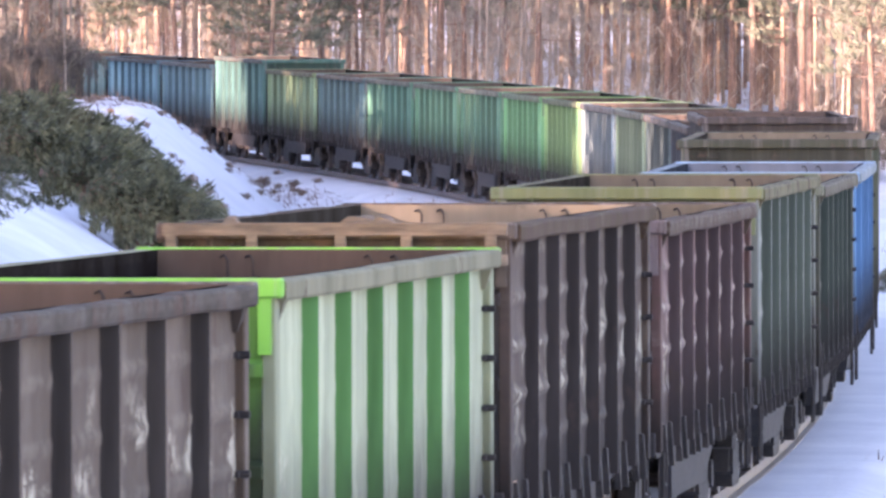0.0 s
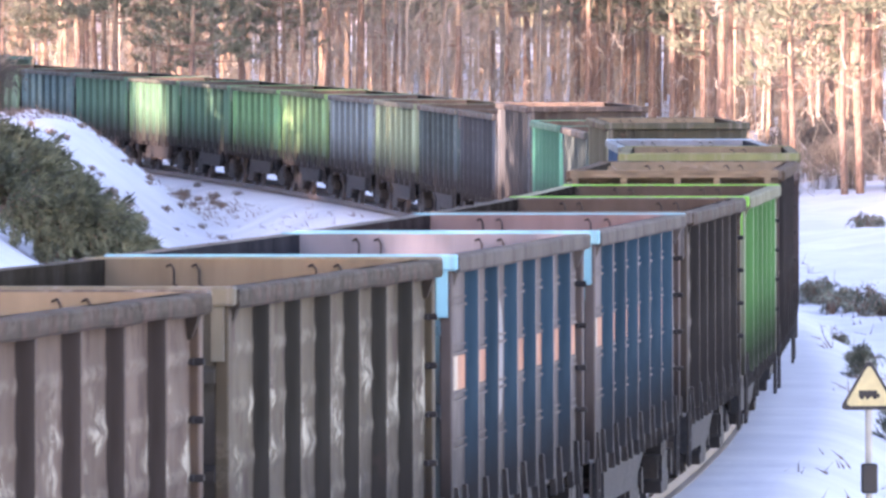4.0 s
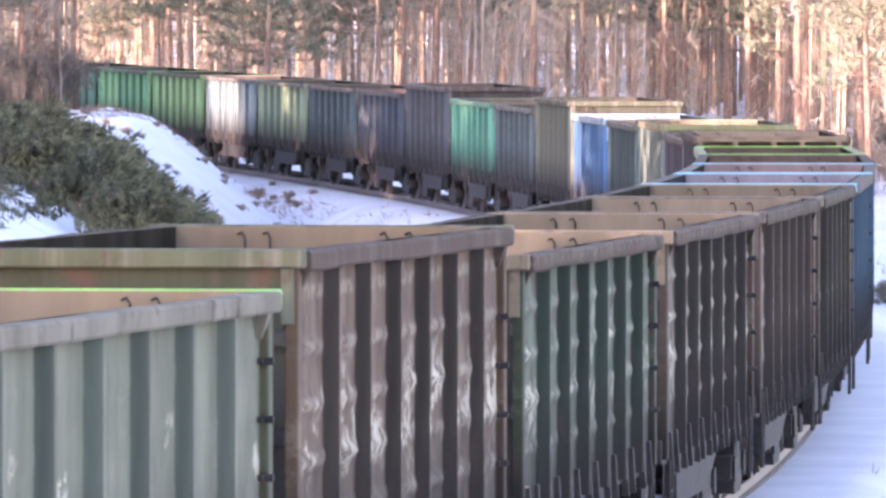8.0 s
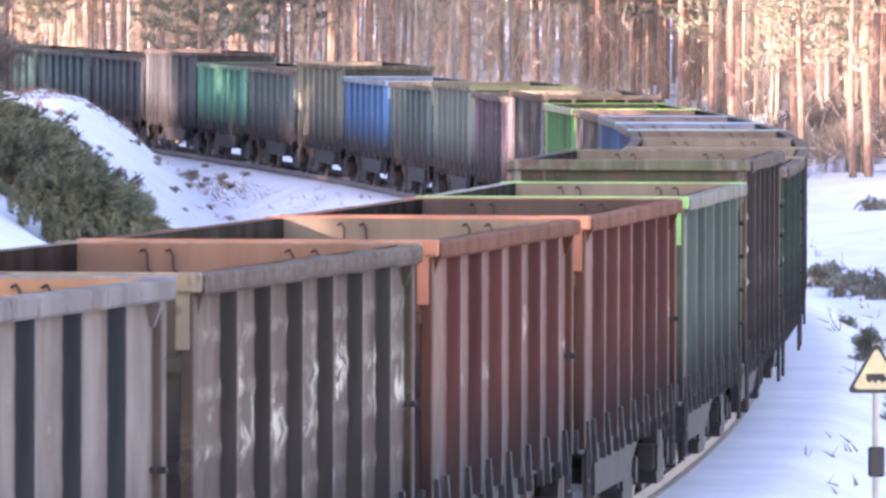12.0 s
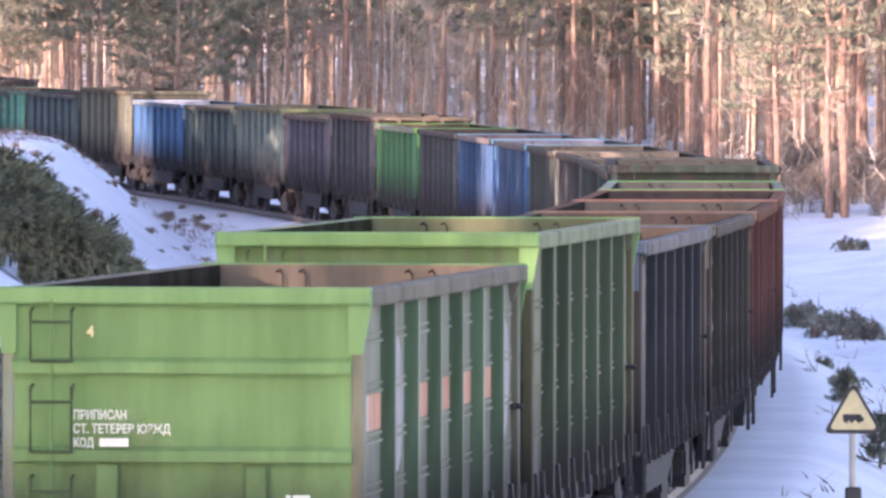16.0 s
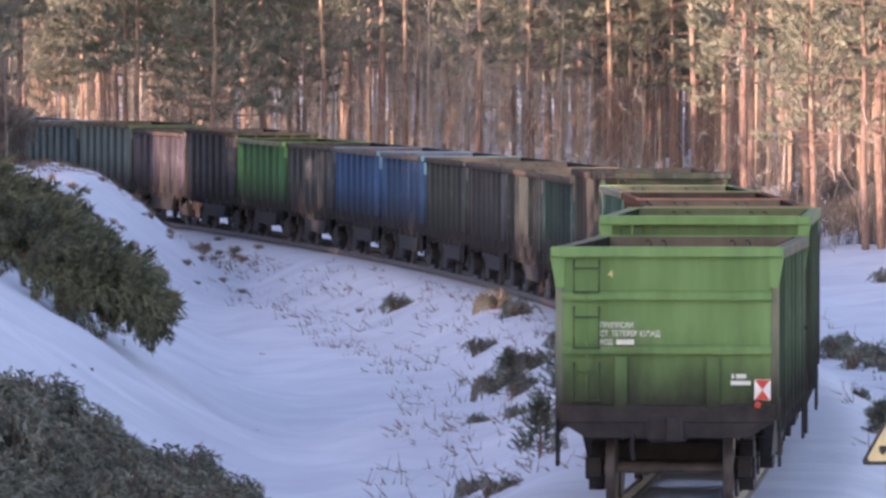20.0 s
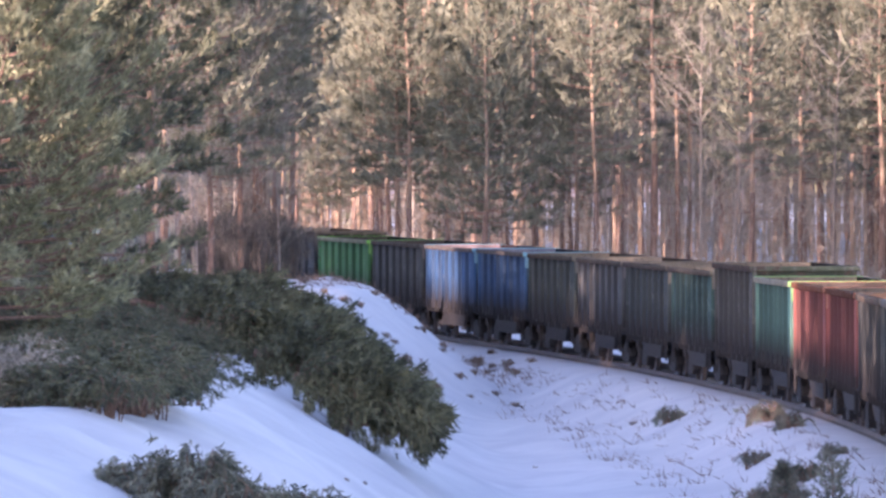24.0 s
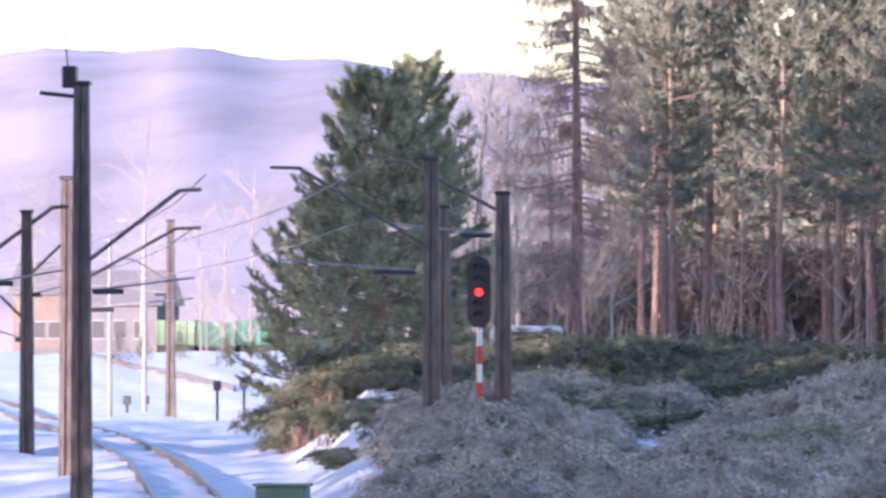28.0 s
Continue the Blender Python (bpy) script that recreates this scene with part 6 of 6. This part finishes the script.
def top_boards(car, h):
    """Old boards with slots between them on the rear end of a tall wagon, and scrap caught on its rim."""
    y = -HALF - 0.16
    for z0, z1 in ((h - 0.10, h + 0.015), (h - 0.36, h - 0.26)):
        part("top_board", Shape().box(-1.50, 1.50, y, y + 0.04, z0, z1, 0.008).mesh("top_board", WOOD), car, None, "weathered wooden board")
    for x in (-1.42, -0.72, 0.05, 0.62, 1.35):
        part("cleat", Shape().box(x - 0.05, x + 0.05, y + 0.002, y + 0.045, h - 0.30, h - 0.05, 0.008).mesh("cleat", WOOD), car)
    for x, w in ((0.22, 0.18), (0.42, 0.10), (-0.9, 0.07)):
        part("scrap", Shape().hexa([(x - w, y, h + 0.01), (x + w, y, h + 0.01), (x + w, y + 0.14, h + 0.01), (x - w, y + 0.14, h + 0.01), (x - w * 0.6, y + 0.02, h + 0.07), (x + w * 0.4, y + 0.03, h + 0.05), (x + w * 0.5, y + 0.12, h + 0.08), (x - w * 0.5, y + 0.11, h + 0.06)]).mesh("scrap", WOOD), car)


top_boards(cars[16], 3.67)


# ---- the station line to the left ----
LINE2 = [(-30.0, 150.0), (-36.5, 185.0), (-43.3, 218.0), (-55.7, 275.0), (-70.0, 337.0), (-102.0, 468.0), (-160.0, 640.0)]


def side_track():
    ob = thing("station_track", "curved railway track in snow at the station", "track", kind="structure")
    yy = np.arange(160, 620, 4.0)
    xx = np.interp(yy, [p[1] for p in LINE2], [p[0] for p in LINE2])
    for _ in range(12):
        xx[1:-1] = (xx[:-2] + 2 * xx[1:-1] + xx[2:]) / 4
    zz = ground_z(xx, yy)
    for _ in range(6):
        zz[1:-1] = (zz[:-2] + 2 * zz[1:-1] + zz[2:]) / 4
    for side in (-1, 1):
        sh = Shape()
        for x, y, z in zip(xx, yy, zz):
            for a, b in ((-0.05, -0.1), (0.05, -0.1), (0.05, 0.17), (-0.05, 0.17)):
                sh.v.append((x + side * 0.76 + a, y, z + b))
        for i in range(len(yy) - 1):
            for j in range(4):
                k = (j + 1) % 4
                sh.f.append((i * 4 + j, i * 4 + k, i * 4 + 4 + k, i * 4 + 4 + j))
        part("rail", sh.mesh("rail", RAILTOP), ob)


side_track()


def twin_mast(u, dist, top, name="catenary_mast", arm=None, label="weathered twin-profile overhead line mast"):
    """A mast of two upright steel profiles laced together, with an arm where it has one: (reach, rise, drop)."""
    x, y, z = spot(u, dist)
    h = 6.2 + (606.8 - top) * dist / FOCAL - z
    ob = thing(name, label, "mast", pose(x, y, z))
    for q in (-1, 1):
        part("upright", Shape().hexa([(q * 0.15 - 0.08, -0.12, -0.3), (q * 0.15 + 0.08, -0.12, -0.3), (q * 0.15 + 0.08, 0.12, -0.3), (q * 0.15 - 0.08, 0.12, -0.3), (q * 0.085 - 0.07, -0.09, h), (q * 0.085 + 0.07, -0.09, h), (q * 0.085 + 0.07, 0.09, h), (q * 0.085 - 0.07, 0.09, h)]).mesh("upright", CONCRETE), ob)
    for i in range(int(h / 0.9)):
        part("lacing", Shape().box(-0.07, 0.07, -0.02, 0.02, 0.4 + i * 0.9, 0.52 + i * 0.9).mesh("lacing", CONCRETE), ob)
    part("web", Shape().hexa([(-0.10, -0.05, -0.3), (0.10, -0.05, -0.3), (0.10, 0.05, -0.3), (-0.10, 0.05, -0.3), (-0.04, -0.04, h), (0.04, -0.04, h), (0.04, 0.04, h), (-0.04, 0.04, h)]).mesh("web", CONCRETE), ob)
    part("cap", Shape().box(-0.20, 0.20, -0.13, 0.13, h, h + 0.10, 0.02).mesh("cap", BLACK_P), ob)
    for reach, zr, zt in (arm or ()):
        sh = Shape().tube([(0, 0, zr), (reach * 0.82, 0, zt), (reach, 0, zt + 0.02)], 0.05, 6)
        part("arm", sh.mesh("arm", CONCRETE), ob)
        part("insulator", Shape().tube([(reach * 0.10, 0, zr - 0.55), (reach * 0.35, 0, zr - 0.55)], 0.06, 8).mesh("insulator", BLACK_P), ob)
        part("registration_arm", Shape().tube([(0, 0, zr - 0.55), (reach * 0.95, 0, zr - 0.25)], 0.028, 6).mesh("registration_arm", GREYP), ob)
    return ob, h


ob, h = twin_mast(-2870, 205, 142, arm=((2.6, 5.4, 7.0),))
part("feeder_box", Shape().box(-0.40, -0.10, -0.15, 0.15, h - 0.05, h + 0.42, 0.03).mesh("feeder_box", BLACK_P), ob)
part("feeder_arm", Shape().tube([(-0.9, 0, h - 0.15), (0, 0, h - 0.25)], 0.05, 6).mesh("feeder_arm", BLACK_P), ob)
part("horn", Shape().tube([(-0.3, 0, h + 0.4), (-0.36, 0, h + 1.1)], 0.015, 5).mesh("horn", BLACK_P), ob)
twin_mast(-2896, 256, 312, arm=((3.6, 5.0, 6.6),))
twin_mast(-2971, 300, 372, arm=((1.3, 5.6, 6.6), (-1.0, 4.2, 5.0)))
twin_mast(-3052, 215, 240, arm=((1.95, 5.6, 6.75),))
twin_mast(-2706, 430, 388, arm=((-2.0, 6.0, 7.0),))
twin_mast(-2228, 236, 280, arm=((-4.0, 4.85, 6.84),))
twin_mast(-2206, 262, 365)
twin_mast(-2098, 242, 342, arm=((-3.0, 5.9, 7.2),), label="dark overhead line mast with a yellow number plate")


def lamp_pole(u, dist, top, label="slim grey lamp pole in the station"):
    x, y, z = spot(u, dist)
    h = 6.2 + (606.8 - top) * dist / FOCAL - z
    ob = thing("lamp_pole", label, "lamp post", pose(x, y, z))
    part("pole", Shape().tube([(0, 0, -0.3), (0, 0, h)], [0.12, 0.07], 8).mesh("pole", GREYP), ob)
    part("lamp_arm", Shape().tube([(0, 0, h - 0.05), (-0.8, 0, h + 0.15)], 0.04, 6).mesh("lamp_arm", GREYP), ob)
    part("lamp_head", Shape().box(-1.25, -0.75, -0.12, 0.12, h + 0.08, h + 0.22, 0.04).mesh("lamp_head", GREYP), ob)


for u, dist, top in ((-2381, 400, 372), (-2754, 450, 392), (-2818, 420, 420)):
    lamp_pole(u, dist, top)


def make_signal():
    x, y, z = spot(-2141, 246)
    ob = thing("railway_signal", "dark signal head showing red on a red and white pole", "signal", pose(x, y, z))
    zt = 6.2 + (606.8 - 452) * 246 / FOCAL - z
    zb = 6.2 + (606.8 - 580) * 246 / FOCAL - z
    n = 12
    sh = Shape()
    r = 0.30
    pts = [(r * math.cos(math.pi * a / n), 0, zt - r + r * math.sin(math.pi * a / n)) for a in range(n + 1)] + [(-r * math.cos(math.pi * a / n), 0, zb + r - r * math.sin(math.pi * a / n)) for a in range(n + 1)]
    plate(sh, [(a, -0.06, c) for a, b, c in reversed(pts)], 0.10)
    head = part("signal_head", sh.mesh("signal_head", BLACK_P), ob)
    glow, t, b = material("red_signal_light", 0.3)
    b.inputs["Base Color"].default_value = (0.6, 0.02, 0.01, 1)
    b.inputs["Emission Color"].default_value = (1.0, 0.015, 0.005, 1)
    b.inputs["Emission Strength"].default_value = 2.5
    for i in range(5):
        c = zt - 0.30 - i * (zt - zb - 0.6) / 4
        lit = i == 2
        part("lens", Shape().tube([(0, -0.075, c), (0, -0.06, c)], 0.095, 14).mesh("lens", glow if lit else BLACK_P), head, None, "lit red lens" if lit else "")
        hood = Shape()
        for a in range(8):
            w0, w1 = math.pi * a / 8, math.pi * (a + 1) / 8
            k = len(hood.v)
            hood.v += [(0.12 * math.cos(w0), -0.06, c + 0.12 * math.sin(w0)), (0.12 * math.cos(w1), -0.06, c + 0.12 * math.sin(w1)), (0.12 * math.cos(w1), -0.24, c + 0.12 * math.sin(w1)), (0.12 * math.cos(w0), -0.24, c + 0.12 * math.sin(w0))]
            hood.f.append((k, k + 1, k + 2, k + 3))
        part("hood", hood.mesh("hood", BLACK_P), head)
    seg = (zb + 0.4) / 7
    for i in range(7):
        part("pole_band", Shape().tube([(0, 0.02, -0.4 + i * seg), (0, 0.02, -0.4 + (i + 1) * seg)], 0.075, 10).mesh("pole_band", RED_P if i % 2 else WHITE_P), ob)


make_signal()
x, y, z = spot(-2104, 241)
zc = 6.2 + (606.8 - 762) * 241 / FOCAL
solid("number_plate_board", Shape().box(-0.16, 0.16, -0.02, 0.02, -0.16, 0.16, 0.01).mesh("number_plate_board", YELLOW_P), "small yellow plate on the mast", "sign", pose(x + 0.05, y - 0.16, zc))


def dwarf(u, dist, h):
    x, y, z = spot(u, dist)
    ob = thing("dwarf_signal", "low dark dwarf signal on a thin post in snow", "signal", pose(x, y, z))
    part("post", Shape().tube([(0, 0, -0.2), (0, 0, h)], 0.06, 8).mesh("post", DARK), ob)
    part("head", Shape().box(-0.17, 0.17, -0.12, 0.12, h - 0.05, h + 0.38, 0.04).mesh("head", BLACK_P), ob)


dwarf(-2571, 405, 1.5)
dwarf(-2620, 415, 1.4)
dwarf(-2786, 450, 0.4)
dwarf(-2752, 455, 0.4)
for u, dist, w, h, c, lab in ((-2500, 214, 1.1, 0.55, (0.10, 0.17, 0.11), "low dark green equipment box half covered by bushes"),):
    x, y, z = spot(u, dist)
    ob = thing("equipment_box", lab, "box", pose(x, y, z))
    GB = plain("green_box_paint", c)
    part("case", Shape().box(-w / 2, w / 2, -0.4, 0.4, -0.1, h, 0.03).mesh("case", GB), ob)
    part("lid", Shape().box(-w / 2 - 0.05, w / 2 + 0.05, -0.45, 0.45, h, h + 0.07, 0.02).mesh("lid", GB), ob)


def hut():
    x, y, z = spot(-2055, 332)
    zt = 6.2 + (606.8 - 574) * 332 / FOCAL
    ob = thing("van", "white van parked behind the bushes", "van", pose(x, y, zt - 2.0))
    part("body", Shape().box(-0.95, 0.95, -2.2, 2.2, 0.45, 1.95, 0.14).mesh("body", WHITE_P), ob)
    part("rear_window", Shape().box(-0.75, 0.75, -2.215, -2.19, 1.25, 1.75, 0.004).mesh("rear_window", BLACK_P), ob)
    for q in (-0.8, 0.8):
        for w in (-1.4, 1.4):
            part("wheel", Shape().tube([(q - 0.1, w, 0.32), (q + 0.1, w, 0.32)], 0.32, 14).mesh("wheel", DARK), ob)


hut()


def station_wagons():
    """A row of parked green wagons far across the station."""
    for i in range(3):
        x, y, z = spot(-2690 + i * 75, 690)
        m = pose(x, y, z, 0, 0, 90 - 4) @ Matrix.Diagonal((1, 0.24, 0.62, 1))
        ob = thing("parked_wagon", "green parked wagon far across the station", "wagon", pose(x, y, z - 0.25))
        P = paint((0.06, 0.16, 0.11) if i else (0.12, 0.19, 0.10), 0.3, splash=0.2)
        part("body", Shape().box(-1.45, 1.45, -1.3, 1.3, 0.7, 2.5, 0.03).mesh("body", P), ob)
        for j in range(6):
            part("rib", Shape().box(-1.3 + j * 0.52 - 0.05, -1.3 + j * 0.52 + 0.05, -1.36, -1.29, 0.7, 2.45).mesh("rib", P), ob)
        part("underframe", Shape().box(-1.3, 1.3, -1.0, 1.0, 0.2, 0.7).mesh("underframe", DARK), ob)


station_wagons()


def house(u, dist, w, h, colour, label):
    x, y, z = spot(u, dist)
    ob = thing("house", label, "house", pose(x, y, z))
    W = two_tone("house_plaster", tuple(c * 0.85 for c in colour), colour, 1.0, 0.9)
    part("wall", Shape().box(-w / 2, w / 2, 0, 8, -0.5, h).mesh("wall", W), ob)
    sh = Shape()
    sh.v += [(-w / 2 - 0.4, -0.4, h), (w / 2 + 0.4, -0.4, h), (w / 2 + 0.4, 8.4, h), (-w / 2 - 0.4, 8.4, h), (-w / 2 - 0.4, 4, h + 2.6), (w / 2 + 0.4, 4, h + 2.6)]
    sh.f += [(0, 1, 5, 4), (2, 3, 4, 5), (0, 4, 3), (1, 2, 5), (0, 3, 2, 1)]
    part("roof", sh.mesh("roof", plain("tarred_roof", (0.20, 0.18, 0.18))), ob)
    for q in (-0.28, 0.0, 0.28):
        for f in range(int(h // 2.8)):
            win = part("window", Shape().box(q * w - 0.50, q * w + 0.50, -0.06, 0.02, 1.0 + f * 2.8, 2.4 + f * 2.8, 0.01).mesh("window_frame", GREYP), ob)
            part("pane", Shape().box(q * w - 0.45, q * w + 0.45, -0.075, -0.055, 1.1 + f * 2.8, 2.3 + f * 2.8).mesh("pane", BLACK_P), win)


house(-2948, 740, 4.2, 4.4, (0.20, 0.155, 0.125), "yellowish two-storey house beyond the station")
house(-2800, 690, 5.5, 3.4, (0.17, 0.155, 0.16), "grey house beyond the station")


def platform_edge():
    """The dark face of a low kerb across the station."""
    sh = Shape()
    pts = [(-2960, 640), (-2880, 600), (-2780, 560), (-2680, 530), (-2590, 505)]
    prev = None
    for u, dist in pts:
        x, y, z = spot(u, dist)
        if prev:
            a, c = prev
            sh.hexa([(a[0], a[1], a[2] - 0.3), (x, y, z - 0.3), (x, y + 0.5, z - 0.3), (a[0], a[1] + 0.5, a[2] - 0.3), (a[0], a[1], a[2] + 0.32), (x, y, z + 0.32), (x, y + 0.5, z + 0.32), (a[0], a[1] + 0.5, a[2] + 0.32)])
        prev = ((x, y, z), u)
    solid("platform_edge", sh.mesh("platform_edge", SLEEPER), "low dark platform edge in the snow", kind="structure")


platform_edge()


# overhead wires
def wires():
    ob = thing("overhead_wires", "thin overhead wires along the station line", "wire")
    for dx, dz in ((0.0, 6.0), (0.3, 7.2), (3.6, 6.1), (3.8, 7.3)):
        pts = []
        for q in (212, 256, 300, 362, 430, 500, 560):
            x = float(np.interp(q, [p[1] for p in LINE2], [p[0] for p in LINE2])) + dx
            pts.append((x, q, 2.7 + dz))
        part("wire", Shape().tube(pts, 0.018, 4, False).mesh("wire", GREYP), ob)


wires()


# ---- the far hills ----
def hills():
    r = np.random.default_rng(3)
    sh = Shape()
    us = np.arange(-4200, 900, 12.0)
    rows = 24
    for j in range(rows):
        q = j / (rows - 1)
        dist = 2000 + 900 * q
        for i, u in enumerate(us):
            crest = 517 + 14 * math.sin(u * 0.004) - 0.045 * max(u + 2700, 0) + 5 * math.sin(u * 0.023) + (r.uniform(-2.0, 2.0) if j == rows - 1 else r.uniform(-0.4, 0.4))
            z = 6.2 + max(-10, (crest * (math.sin(q * 1.5708) ** 0.9))) * dist / FOCAL
            sh.v.append(((u - 784) / FOCAL * dist, dist, z - (14 if j == 0 else 0)))
    n = len(us)
    for j in range(rows - 1):
        for i in range(n - 1):
            sh.f.append((j * n + i, j * n + i + 1, (j + 1) * n + i + 1, (j + 1) * n + i))
    # haze over the hills is put into this pale mauve colour
    M = two_tone("hazed_far_woods", (0.34, 0.29, 0.30), (0.48, 0.405, 0.425), 0.022, 0.95, (1, 0.25, 2.2), 0.0)
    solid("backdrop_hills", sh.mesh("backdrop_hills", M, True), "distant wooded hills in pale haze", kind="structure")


hills()


# ---- movement ----
def motions():
    times = [float(t) for t in range(0, 29)]
    for car, k in moving:
        walk(car, [(t, wagon_pose(k, t)) for t in times])
    for w in turning:
        base = w.matrix_basis.copy()
        rows = []
        for i in range(0, 28 * FPS + 1):
            t = i / FPS
            rows.append((t, base @ pose(0, 0, 0, -math.degrees((v_at(t) - v_at(0)) / 0.475) % 360, 0, 0)))
        walk(w, rows)


motions()
